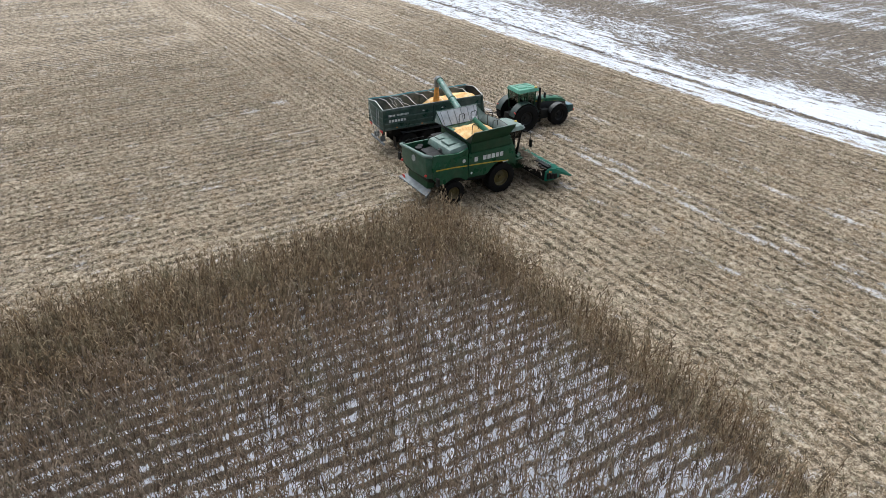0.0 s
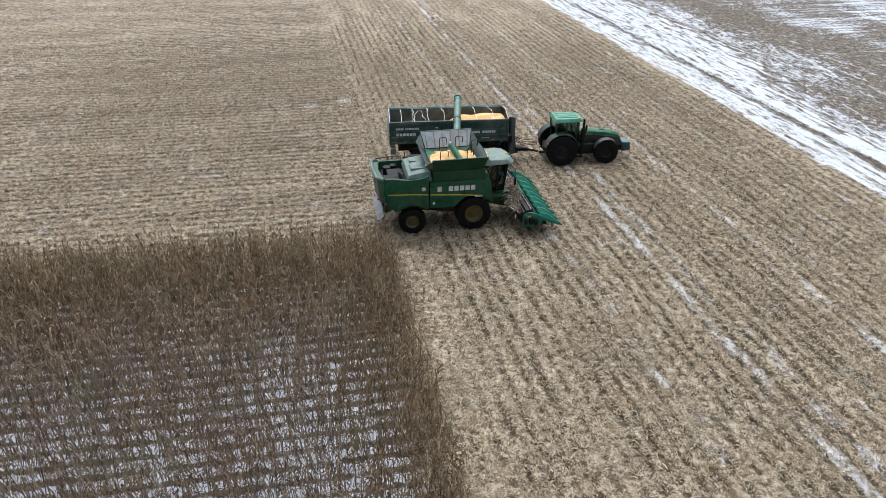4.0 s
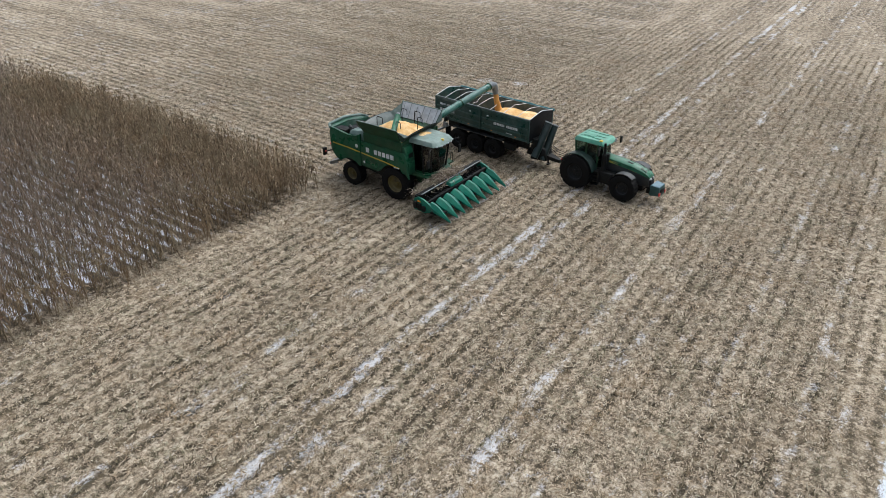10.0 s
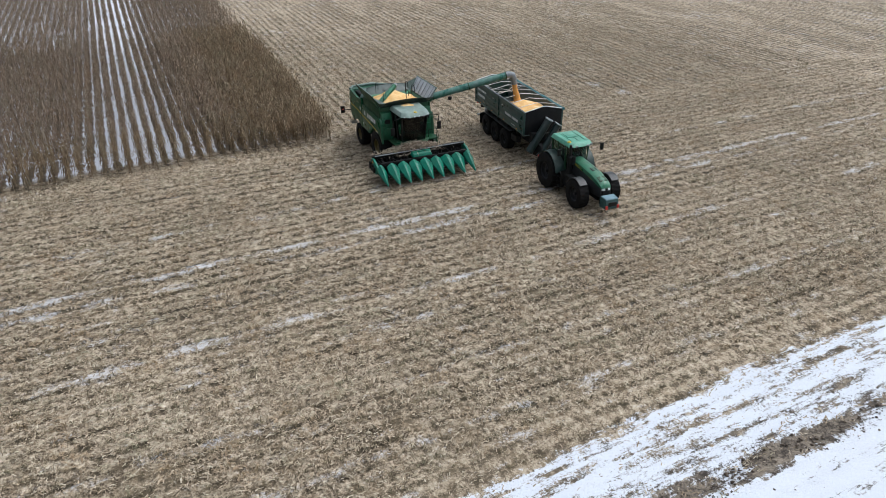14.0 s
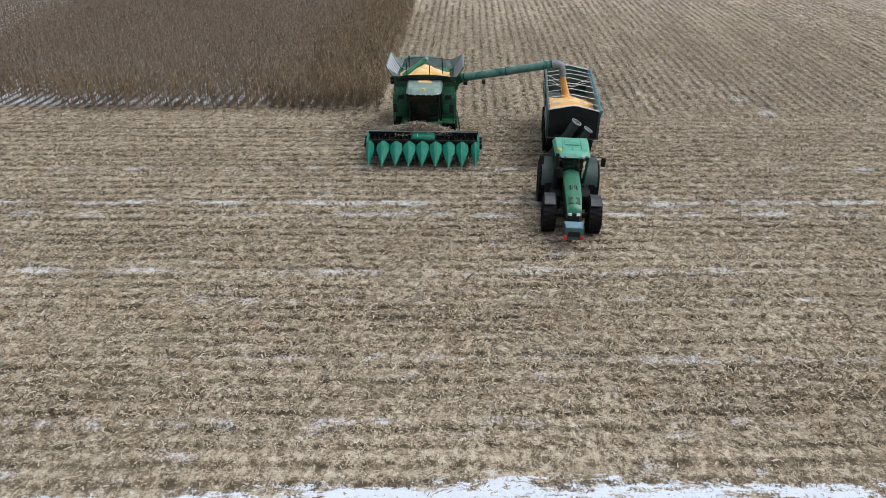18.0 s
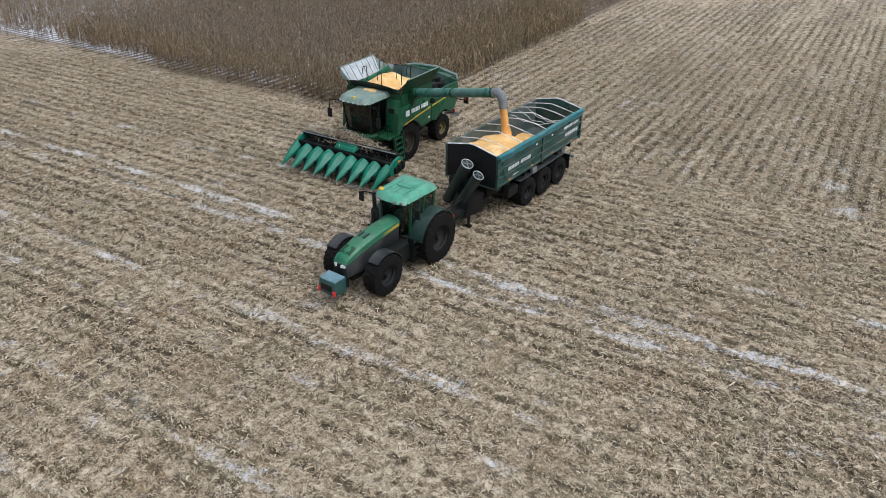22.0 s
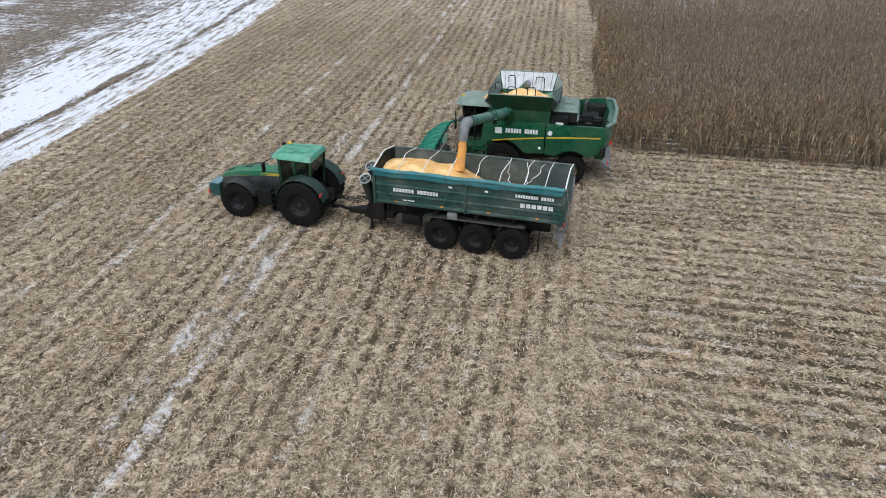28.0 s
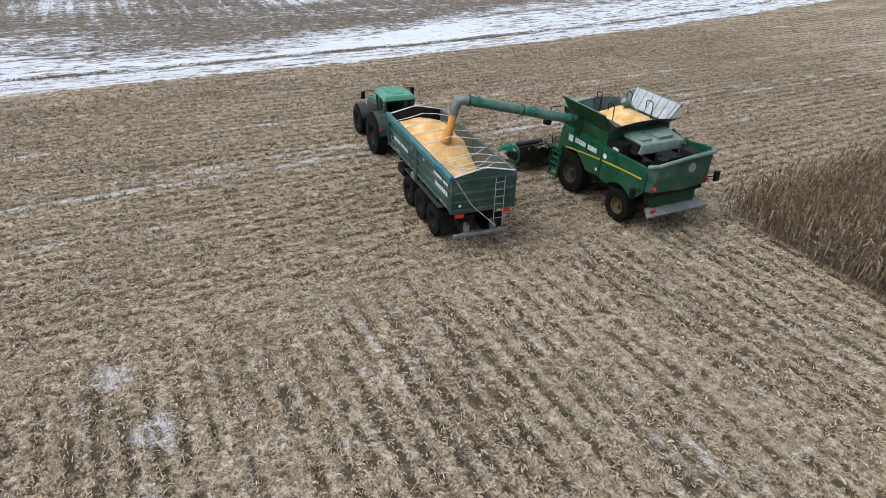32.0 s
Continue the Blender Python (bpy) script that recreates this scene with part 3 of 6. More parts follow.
# ---- wheels ----
def wheel(name, parent, cx, cy, r, w, rim_r, out, rim_mat, rim_label, lugs=22):
    """A driven or trailing wheel about an axle along y; out is +1 or -1, the side that its dish shows."""
    h = w / 2
    s = Shape()
    segs = lugs * 4
    low, rise = r * 0.965, r * 0.965 + 0.02 + 0.018 * r
    rings = []
    for k in range(segs):
        a = 2 * math.pi * k / segs
        le, ri = (rise if k % 4 < 2 else low), (low if k % 4 < 2 else rise)
        prof = [(rim_r, -h * 0.85), (rim_r + 0.05, -h), (r * 0.90, -h), (le * 0.99, -h * 0.92), (le, -h * 0.1), (ri, h * 0.1), (ri * 0.99, h * 0.92), (r * 0.90, h), (rim_r + 0.05, h), (rim_r, h * 0.85)]
        rings.append([s.bm.verts.new((cx + q * math.cos(a), cy + y, r + q * math.sin(a))) for q, y in prof])
    for k in range(segs):
        a, b = rings[k], rings[(k + 1) % segs]
        for j in range(10):
            s.bm.faces.new((a[j], a[(j + 1) % 10], b[(j + 1) % 10], b[j]))
    tyre = part(name, s, RUBBER, parent, "muddy black tractor tyre with lugs")
    d = out * h
    s = Shape()
    s.lathe([(rim_r, -h * 0.8), (rim_r + 0.035, -h * 0.86), (rim_r + 0.035, h * 0.86), (rim_r, h * 0.8), (rim_r - 0.03, h * 0.7), (rim_r - 0.03, -h * 0.7)], cx, cy, r, 36)
    s.lathe([(rim_r - 0.02, d * 0.40), (rim_r * 0.72, d * 0.18), (0.30 * rim_r, d * 0.30), (0.02, d * 0.30), (0.02, d * 0.2), (0.3 * rim_r, d * 0.2), (rim_r * 0.72, d * 0.08), (rim_r - 0.02, d * 0.30)], cx, cy, r, 36)
    rim = part("rim", s, rim_mat, tyre, rim_label)
    s = Shape()
    s.rod((cx, cy + d * 0.2, r), (cx, cy + d * 0.72, r), rim_r * 0.27, rim_r * 0.22, 16)
    part("hub", s, rim_mat, tyre)
    for k in range(8):
        a = 2 * math.pi * k / 8
        p = (cx + 0.45 * rim_r * math.cos(a), cy + d * 0.2, r + 0.45 * rim_r * math.sin(a))
        part("wheel_bolt", Shape().rod(p, (p[0], cy + d * 0.36, p[2]), 0.022, None, 6), rim_mat, tyre)
    return tyre


def letters(parent, x0, x1, z0, z1, y, out, count, gaps=(), slope=0.0, name="letter_bar", material=None):
    """Plain bars in the place of a painted name; out: the side of y on which they lie."""
    step = (x1 - x0) / count
    for k in range(count):
        if k in gaps:
            continue
        a, e = x0 + step * (k + 0.11), x0 + step * (k + 0.89)
        dz = slope * (a - x0)
        part(name, Shape().box(a, e, min(y, y + out * 0.006), max(y, y + out * 0.006), z0 + dz, z1 + dz), material or WHITE, parent)


def arch(cx, cz, r, a0, a1, n=10):
    return [(cx + r * math.cos(radians(a0 + (a1 - a0) * k / n)), cz + r * math.sin(radians(a0 + (a1 - a0) * k / n))) for k in range(n + 1)]


# ---- combine harvester: x ahead of the front axle, y to its left ----
def combine():
    c = thing("combine_harvester", pose(1.38, 2.4, 0, 0, 0, 0.6), "green maize combine unloading grain, with open tank covers and eight-row header", "combine harvester")
    # wheels
    for sy in (-1, 1):
        wheel("front_wheel", c, 0.0, sy * 1.42, 0.98, 0.70, 0.52, sy, RIM_YELLOW if sy < 0 else RIM_SHADED, "dirty yellow rim" if sy < 0 else "muddy rim with shade painted into its colour", 24)
        wheel("rear_wheel", c, -3.40, sy * 1.42, 0.74, 0.56, 0.38, sy, RIM_YELLOW, "dirty yellow rim", 20)
    s = Shape()
    s.rod((0, -1.2, 0.98), (0, 1.2, 0.98), 0.16).box(-0.25, 0.25, -0.95, 0.95, 0.75, 1.25, 0.05)
    part("front_axle", s, BLACK, c)
    s = Shape()
    s.box(-3.52, -3.28, -1.2, 1.2, 0.62, 0.86, 0.03).box(-3.6, -3.2, -0.3, 0.3, 0.8, 1.35, 0.03)
    part("rear_axle", s, BLACK, c)
    # inner body
    s = Shape()
    s.plate([(0.75, 1.25), (0.75, 3.0), (-2.0, 3.0), (-2.2, 2.7), (-5.0, 2.5), (-5.0, 1.7), (-3.9, 1.45), (-1.2, 1.05)], -1.40, 1.40, 0.04)
    part("body", s, BLACK, c, "dark inner body and threshing housing")
    # outer panels
    def panel(side, outline, name, label):
        a, b = (1.62, 1.76) if side > 0 else (-1.76, -1.62)
        return part(name, Shape().plate(outline, a, b, 0.025), GREEN, c, label)
    for side in (-1, 1):
        sx = -2.10 if side > 0 else -2.48
        front = [(sx + 0.02, 1.55)] + [(-1.30, 1.50)] + [(x, z) for x, z in arch(0.0, 0.95, 1.22, 152, 28, 10)] + [(1.02, 1.75), (0.92, 2.75), (0.78, 3.02), (sx + 0.02, 3.06)]
        panel(side, front, "front_side_panel", "glossy green side panel")
        top = 3.42 if side < 0 else 3.02
        rear = [(-4.88, 2.0), (-4.55, 1.62), (-4.32, 1.50)] + [(x, z) for x, z in arch(-3.40, 0.78, 1.02, 140, 40, 8)] + [(sx - 0.02, 1.52), ] + ([(sx - 0.02, 3.46), (-2.75, 3.34), (-3.1, 3.24), (-3.5, 3.24), (-3.95, 3.32), (-4.4, 3.40)] if side < 0 else [(sx - 0.02, 3.06), (-3.1, 3.0), (-4.2, top)]) + [(-4.80, top), (-4.92, top - 0.30)]
        panel(side, rear, "rear_side_panel", "glossy green rear side panel")
        y = side * 1.762
        line = [(-4.70, 2.50), (-3.4, 2.44), (sx - 0.06, 2.36)], [(sx + 0.06, 2.35), (-0.6, 2.20), (0.45, 2.06)]
        for seg in line:
            s = Shape()
            for (xa, za), (xb, zb) in zip(seg, seg[1:]):
                s.hull([(xa, y, za - 0.035), (xb, y, zb - 0.035), (xb, y, zb + 0.035), (xa, y, za + 0.035)], [(xa, y + side * 0.005, za - 0.035), (xb, y + side * 0.005, zb - 0.035), (xb, y + side * 0.005, zb + 0.035), (xa, y + side * 0.005, za + 0.035)])
            part("stripe", s, YELLOW, c, "yellow stripe")
        for px, pz in ((sx - 0.30 if side < 0 else sx - 0.22, 2.70 if side < 0 else 2.60), (sx + 0.24, 1.82)):
            r = 0.115 if pz > 2.5 else 0.07
            part("round_sticker", Shape().rod((px, y, pz), (px, y + side * 0.006, pz), r, None, 20), WHITE, c)
    letters(c, -2.08, 0.06, 2.50, 2.78, -1.764, -1, 7, (1,), -0.02)
    letters(c, -1.75, -0.18, 2.50, 2.72, 1.764, 1, 12, (5,), 0.0)
    letters(c, 0.02, 0.42, 2.02, 2.08, -1.764, -1, 4)
    part("square_sticker", Shape().box(-0.02, 0.32, 1.762, 1.768, 2.44, 2.74), WHITE, c, "pale square sticker")
    # grain tank: side covers raised, end flaps leaning out, rubber gussets in the corners
    tx0, tx1, tz = -2.25, 0.50, 3.62
    for side in (-1, 1):
        a, b = sorted((side * 1.60, side * 1.70))
        part("tank_side_wall", Shape().box(tx0, tx1 + 0.08, a, b, 3.02, tz, 0.01), SHADED_GREEN, c)
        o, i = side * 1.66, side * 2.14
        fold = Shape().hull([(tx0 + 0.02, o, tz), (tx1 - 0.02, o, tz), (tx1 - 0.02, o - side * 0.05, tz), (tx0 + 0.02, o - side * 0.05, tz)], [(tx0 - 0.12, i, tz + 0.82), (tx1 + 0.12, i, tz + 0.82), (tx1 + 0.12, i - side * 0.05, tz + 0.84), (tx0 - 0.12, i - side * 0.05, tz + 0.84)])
        cover = part("tank_cover", fold, SHADED_GREEN, c, "raised dark green tank cover")
        q = side * -0.056
        s = Shape().hull([(tx0 + 0.10, o + q, tz + 0.03), (tx1 - 0.10, o + q, tz + 0.03), (tx1 - 0.10, o + q * 1.2, tz + 0.03), (tx0 + 0.10, o + q * 1.2, tz + 0.03)], [(tx0 - 0.08, i + q, tz + 0.81), (tx1 + 0.08, i + q, tz + 0.81), (tx1 + 0.08, i + q * 1.2, tz + 0.82), (tx0 - 0.08, i + q * 1.2, tz + 0.82)])
        part("cover_lining", s, LINING, cover, "bright ribbed metal lining")
        for k in range(6):
            px = tx0 + 0.22 + k * 0.46
            part("rib", Shape().rod((px, o + q * 1.6, tz + 0.05), (px + 0.03 * (k - 2.5), i + q * 1.6, tz + 0.80), 0.018, None, 6), GREY, cover)
        part("cover_edge", Shape().rod((tx0 - 0.12, i + q * 0.5, tz + 0.83), (tx1 + 0.12, i + q * 0.5, tz + 0.83), 0.03, None, 6), ENGINE_TOP, cover)

    def flap(px, dx, up, material, label):
        """An end flap with a bowed top, and a gusset to each cover."""
        d = 0.035 if dx < 0 else -0.035
        low = [(px, 1.5 - 0.375 * k, tz - 0.02) for k in range(9)]
        high = [(px + dx * (0.86 + 0.14 * math.cos((k - 4) * 0.35)), 1.32 - 0.33 * k, tz + up - 0.10 * ((k - 4) / 4) ** 2) for k in range(9)]
        s = Shape()
        rows = [[s.bm.verts.new(Vector(p) + Vector((e, 0, 0))) for p in line] for e, line in ((0, low), (0, high), (d, high), (d, low))]
        for a, b in zip(rows, rows[1:] + rows[:1]):
            for k in range(8):
                s.bm.faces.new((a[k], a[k + 1], b[k + 1], b[k]))
        for k in (0, 8):
            s.bm.faces.new([r[k] for r in rows])
        wing = part("tank_end_flap", s, material, c, label, 60)
        part("flap_edge", Shape().pipe(high, 0.022, 6), BLACK, wing)
        for k, side in ((0, 1), (8, -1)):
            sgn = 1 if dx > 0 else -1
            far = (tx1 + 0.10 if dx > 0 else tx0 - 0.10, side * 2.08, tz + 0.76)
            ring = [(px - sgn * 0.02, side * 1.58, tz), far, (px + dx * 0.95 + sgn * 0.04, side * 1.75, tz + up * 0.85), high[k], low[k]]
            part("corner_gusset", Shape().hull(ring, [(x - sgn * 0.012, y, z) for x, y, z in ring]), GUSSET, wing, "pale folded rubber corner")
        return wing
    flap(tx0, -0.42, 0.46, TANK_DARK, "dark dusty rear tank flap leaning out")
    flap(tx1, 0.34, 0.44, TANK_DARK, "dark front tank flap leaning out")
    for px in (tx0 - 0.02, tx1):
        part("tank_end_wall", Shape().box(px, px + 0.05, -1.58, 1.58, 2.9, tz, 0.01), SHADED_GREEN, c)
    part("tank_load", heap(tx0 + 0.06, tx1 - 0.02, -1.58, 1.58, 3.46, [(-1.05, -0.15, 0.60, 0.72), (-0.35, -0.20, 0.16, 0.50)], 0.06, 28), GRAIN, c, "yellow maize grain heaped in the tank", 60)
    for side in (-1, 1):
        ring = [(tx0 + 0.05, side * 1.57, tz - 0.02), (tx1 - 0.03, side * 1.57, tz - 0.02), (tx1 - 0.35, side * 1.22, tz - 0.12), (tx0 + 0.40, side * 1.22, tz - 0.12)]
        part("tank_inner_slope", Shape().hull(ring, [(x, y, z - 0.03) for x, y, z in ring]), SHADED_GREEN, c, "dark inner tank slope")
    ring = [(tx0 + 0.05, -1.55, tz + 0.02), (tx0 + 0.05, 1.55, tz + 0.02), (tx0 + 0.62, 1.10, tz - 0.06), (tx0 + 0.62, -1.10, tz - 0.06)]
    part("tank_inner_slope", Shape().hull(ring, [(x, y, z - 0.03) for x, y, z in ring]), HOOD_GREEN, c, "green inner tank slope")
    tube = part("filling_auger", Shape().pipe([(-0.45, -1.25, 3.60), (-0.75, -0.60, 4.02), (-1.0, -0.02, 4.42)], [0.17, 0.17, 0.16], 14), HOOD_GREEN, c, "green loading auger tube in the tank")
    part("auger_cap", Shape().rod((-1.0, -0.02, 4.42), (-1.06, 0.10, 4.50), 0.175, 0.10, 14), GREY, tube)
    for px, py, w in ((-1.75, -1.0, 0.42), (-0.30, -1.05, 0.34), (-0.55, 0.95, 0.42), (0.22, 0.25, 0.34), (-1.45, 0.9, 0.38)):
        part("sensor_bracket", Shape().pipe([(px, py, 3.75), (px, py, 4.44), (px + 0.06, py, 4.50), (px + w - 0.06, py, 4.50), (px + w, py, 4.44), (px + w, py, 4.15)], 0.022, 6), BLACK, c)
    # engine deck and hood behind the tank
    s = Shape()
    s.hull([(-2.25, -1.55, 3.0), (-2.25, 1.10, 3.0), (-3.65, 1.10, 3.0), (-3.65, -1.55, 3.0)], [(-2.35, -1.40, 3.58), (-2.35, 0.95, 3.58), (-3.55, 0.95, 3.40), (-3.55, -1.40, 3.40)], 0.10)
    part("engine_cover", s, ENGINE_TOP, c, "dusty pale engine cover")
    s = Shape()
    s.box(-3.35, -2.55, -0.9, -0.1, 3.44, 3.565, 0.02).box(-3.3, -2.9, 0.2, 0.75, 3.44, 3.53, 0.02)
    part("engine_hatch", s, ENGINE_TOP, c)
    s = Shape()
    s.box(-5.05, -3.7, -1.5, 1.5, 2.45, 2.62, 0.03).box(-4.9, -4.0, -1.35, -0.75, 2.6, 3.25, 0.05).box(-4.55, -3.75, -0.5, 0.35, 2.6, 3.1, 0.06)
    s.rod((-4.5, 0.6, 2.6), (-4.5, 0.6, 3.12), 0.22, None, 14).rod((-4.1, 1.1, 2.6), (-4.1, 1.1, 3.0), 0.18, None, 12)
    part("engine_block", s, BLACK, c, "black engine parts on the open rear deck")
    s = Shape()
    s.rod((-3.9, -0.95, 2.6), (-3.9, -0.95, 3.34), 0.11, None, 12).rod((-3.9, -0.95, 3.34), (-4.02, -0.95, 3.44), 0.11, 0.09, 12)
    part("exhaust", s, DARK_STEEL, c)
    s = Shape()
    s.box(-3.1, -2.3, 1.12, 1.58, 2.6, 3.35, 0.05)
    part("side_radiator_box", s, BLACK, c)
    s = Shape()
    s.box(-3.52, -2.34, 0.99, 1.115, 2.95, 3.44, 0.02)
    for k in range(6):
        s.box(-3.45 + 0.19 * k, -3.40 + 0.19 * k, 1.115, 1.135, 3.0, 3.40)
    part("air_screen", s, BLACK, c, "black ribbed air screen")
    part("engine_badge", Shape().box(-2.9, -2.55, 1.583, 1.589, 2.98, 3.1), WHITE, c, "small white badge")
    for pts in ([(-3.6, 1.55, 2.95), (-3.6, 1.55, 3.30), (-4.35, 1.55, 3.30), (-4.35, 1.55, 2.95)], [(-4.35, 1.55, 3.30), (-5.0, 1.5, 3.26), (-5.0, 1.5, 2.95)]):
        part("handrail", Shape().pipe(pts, 0.022, 6), BLACK, c)
    # rear
    s = Shape()
    s.hull([(-4.80, -1.74, 2.0), (-5.12, -1.45, 1.98), (-5.24, 0.0, 1.96), (-5.12, 1.45, 1.98), (-4.80, 1.74, 2.0), (-4.70, 0.0, 2.0)], [(-4.84, -1.74, 3.34), (-5.22, -1.42, 3.36), (-5.36, 0.0, 3.38), (-5.22, 1.42, 3.16), (-4.84, 1.74, 3.02), (-5.05, 0.0, 3.30)], 0.03)
    back = part("rear_panel", s, REAR_HOOD, c, "grey-green rear hood panel, dust and glare in its colour")
    part("round_emblem", Shape().rod((-5.22, -0.25, 2.92), (-5.335, -0.25, 2.93), 0.2, None, 24), STEEL, back, "pale round emblem")
    s = Shape()
    s.pipe([(-4.9, -1.7, 3.38), (-5.26, -1.4, 3.41), (-5.38, 0, 3.42), (-5.26, 1.4, 3.2), (-4.9, 1.7, 3.06)], 0.085, 10)
    part("rear_top_rail", s, ENGINE_TOP, c, "dusty pale rounded rear edge")
    s = Shape()
    s.hull([(-4.5, -1.25, 1.25), (-4.5, 1.25, 1.25), (-4.5, 1.25, 1.95), (-4.5, -1.25, 1.95)], [(-4.95, -1.15, 1.2), (-4.95, 1.15, 1.2), (-4.9, 1.15, 1.95), (-4.9, -1.15, 1.95)], 0.03)
    part("straw_chopper", s, SHADED_GREEN, c)
    s = Shape()
    s.hull([(-4.85, -1.45, 1.16), (-4.85, 1.45, 1.16), (-4.85, 1.45, 1.20), (-4.85, -1.45, 1.20)], [(-5.32, -1.7, 0.98), (-5.32, 1.7, 0.98), (-5.32, 1.7, 1.02), (-5.32, -1.7, 1.02)])
    for k in range(7):
        py = -1.35 + 0.45 * k
        s.hull([(-4.85, py, 0.95), (-4.85, py + 0.02, 0.95), (-4.85, py + 0.02, 1.1), (-4.85, py, 1.1)], [(-5.31, py * 1.18, 0.84), (-5.31, py * 1.18 + 0.02, 0.84), (-5.31, py * 1.18 + 0.02, 0.98), (-5.31, py * 1.18, 0.98)])
    part("spreader_tailboard", s, GREY, c, "grey metal straw tailboard")
    for side in (-1, 1):
        part("rear_lamp", Shape().box(-5.26, -5.12, side * 1.42 - 0.06, side * 1.42 + 0.06, 2.12, 2.24, 0.02), RED, c, "red rear lamp")
        s = Shape()
        s.rod((-4.7, side * 1.70, 2.05), (-4.88, side * 2.30, 2.0), 0.03, None, 6)
        arm = part("lamp_arm", s, BLACK, c)
        part("marker_lamp", Shape().box(-4.96, -4.82, side * 2.30 - 0.13, side * 2.30 + 0.13, 1.82, 2.28, 0.03), BLACK, arm, "black lamp board")
        part("lens", Shape().box(-4.815, -4.80, side * 2.30 - 0.05, side * 2.30 + 0.05, 2.04, 2.12), RED, arm, "small red lens")
    part("warning_board", Shape().box(-5.20, -5.16, 1.15, 1.42, 0.86, 1.24), RED, c, "red and white warning board")
    part("warning_stripe", Shape().box(-5.206, -5.20, 1.15, 1.42, 0.98, 1.08), WHITE, c)
    # cab
    low = [(0.82, -0.82, 1.78), (1.42, -0.83, 1.78), (1.86, -0.72, 1.78), (2.02, -0.28, 1.78), (2.02, 0.28, 1.78), (1.86, 0.72, 1.78), (1.42, 0.83, 1.78), (0.82, 0.82, 1.78)]
    high = [(0.82, -0.92, 3.46), (1.46, -0.94, 3.46), (2.06, -0.84, 3.46), (2.26, -0.32, 3.46), (2.26, 0.32, 3.46), (2.06, 0.84, 3.46), (1.46, 0.94, 3.46), (0.82, 0.92, 3.46)]
    panes(c, low, high, "dark tinted cab glass", GLASS)
    s = Shape()
    s.box(0.86, 0.92, -0.84, 0.84, 1.8, 3.42).box(0.95, 1.15, -0.62, 0.62, 1.8, 2.9, 0.03)
    part("cab_rear_wall", s, BLACK, c, "black inner cab wall")
    for px, py, qx, qy in ((0.82, -0.84, 0.80, -0.94), (0.82, 0.84, 0.80, 0.94), (1.86, -0.72, 2.06, -0.84), (1.86, 0.72, 2.06, 0.84), (1.42, -0.83, 1.46, -0.94), (1.42, 0.83, 1.46, 0.94)):
        part("cab_pillar", Shape().rod((px, py, 1.70), (qx, qy, 3.46), 0.045, None, 8), BLACK, c)
    s = Shape()
    s.box(0.72, 2.12, -0.85, 0.85, 1.55, 1.80, 0.05).box(0.6, 0.84, -0.9, 0.9, 1.7, 3.4, 0.04)
    part("cab_floor", s, SHADED_GREEN, c)
    s = Shape()
    s.hull([(0.50, -1.02, 3.44), (2.22, -0.95, 3.44), (2.46, -0.55, 3.44), (2.46, 0.55, 3.44), (2.22, 0.95, 3.44), (0.50, 1.02, 3.44)], [(0.58, -0.90, 3.72), (2.02, -0.83, 3.69), (2.22, -0.46, 3.66), (2.22, 0.46, 3.66), (2.02, 0.83, 3.69), (0.58, 0.90, 3.72)], 0.05)
    roof = part("cab_roof", s, DUSTY, c, "dusty pale cab roof")
    for k in range(6):
        py = -0.75 + 0.3 * k
        part("work_lamp", Shape().box(2.30 if abs(py) > 0.5 else 2.44, 2.36 if abs(py) > 0.5 else 2.485, py - 0.045, py + 0.045, 3.44, 3.51, 0.01), LINING, roof, "small pale work lamp")
    part("antenna_dome", Shape().rod((2.18, 0.0, 3.64), (2.18, 0.0, 3.71), 0.11, 0.08, 14), YELLOW, roof, "flat yellow antenna dome")
    s = Shape()
    s.box(1.25, 1.75, -0.28, 0.28, 1.8, 2.25, 0.06).box(1.2, 1.35, -0.28, 0.28, 2.2, 2.95, 0.05)
    part("driver_seat", s, SEAT, c, "dark empty driver seat")
    s = Shape()
    s.rod((1.95, 0, 1.8), (1.88, 0, 2.4), 0.05).rod((1.86, 0, 2.40), (1.89, 0, 2.43), 0.19, None, 18)
    part("steering_wheel", s, BLACK, c)
    for side in (-1, 1):
        s = Shape()
        s.pipe([(2.15, side * 0.95, 3.4), (2.3, side * 1.45, 3.35), (2.3, side * 1.5, 2.9)], 0.022, 6)
        mir = part("mirror_arm", s, BLACK, c)
        part("mirror", Shape().box(2.26, 2.34, side * 1.5 - 0.12, side * 1.5 + 0.12, 2.45, 2.92, 0.02), BLACK, mir)
    s = Shape()
    s.hull([(1.70, -1.05, 1.60), (2.14, -0.72, 1.60), (2.26, -0.30, 1.60), (2.26, 0.30, 1.60), (2.14, 0.72, 1.60), (1.70, 1.05, 1.60)], [(1.70, -1.12, 1.78), (2.22, -0.78, 1.78), (2.34, -0.32, 1.78), (2.34, 0.32, 1.78), (2.22, 0.78, 1.78), (1.70, 1.12, 1.78)], 0.03)
    part("cab_bumper", s, GREEN, c, "green lip below the windscreen")
    for side in (-1, 1):
        a, b = sorted((side * 0.97, side * 1.64))
        part("front_body_panel", Shape().plate([(0.40, 1.72), (0.96, 1.72), (0.90, 2.8), (0.74, 3.34), (0.40, 3.40)], a, b, 0.04), GREEN, c, "green body panel beside the cab")
        part("side_window", Shape().box(0.905, 0.93, a + 0.16, b - 0.16, 2.72, 2.98), BLACK, c, "small black window")
        part("panel_step", Shape().box(0.93, 0.985, a + 0.06, b - 0.06, 1.95, 2.45, 0.015), GREEN, c)
    deck = part("platform", Shape().box(0.55, 1.75, 0.95, 1.70, 1.62, 1.70, 0.01), SHADED_GREEN, c, "green access platform")
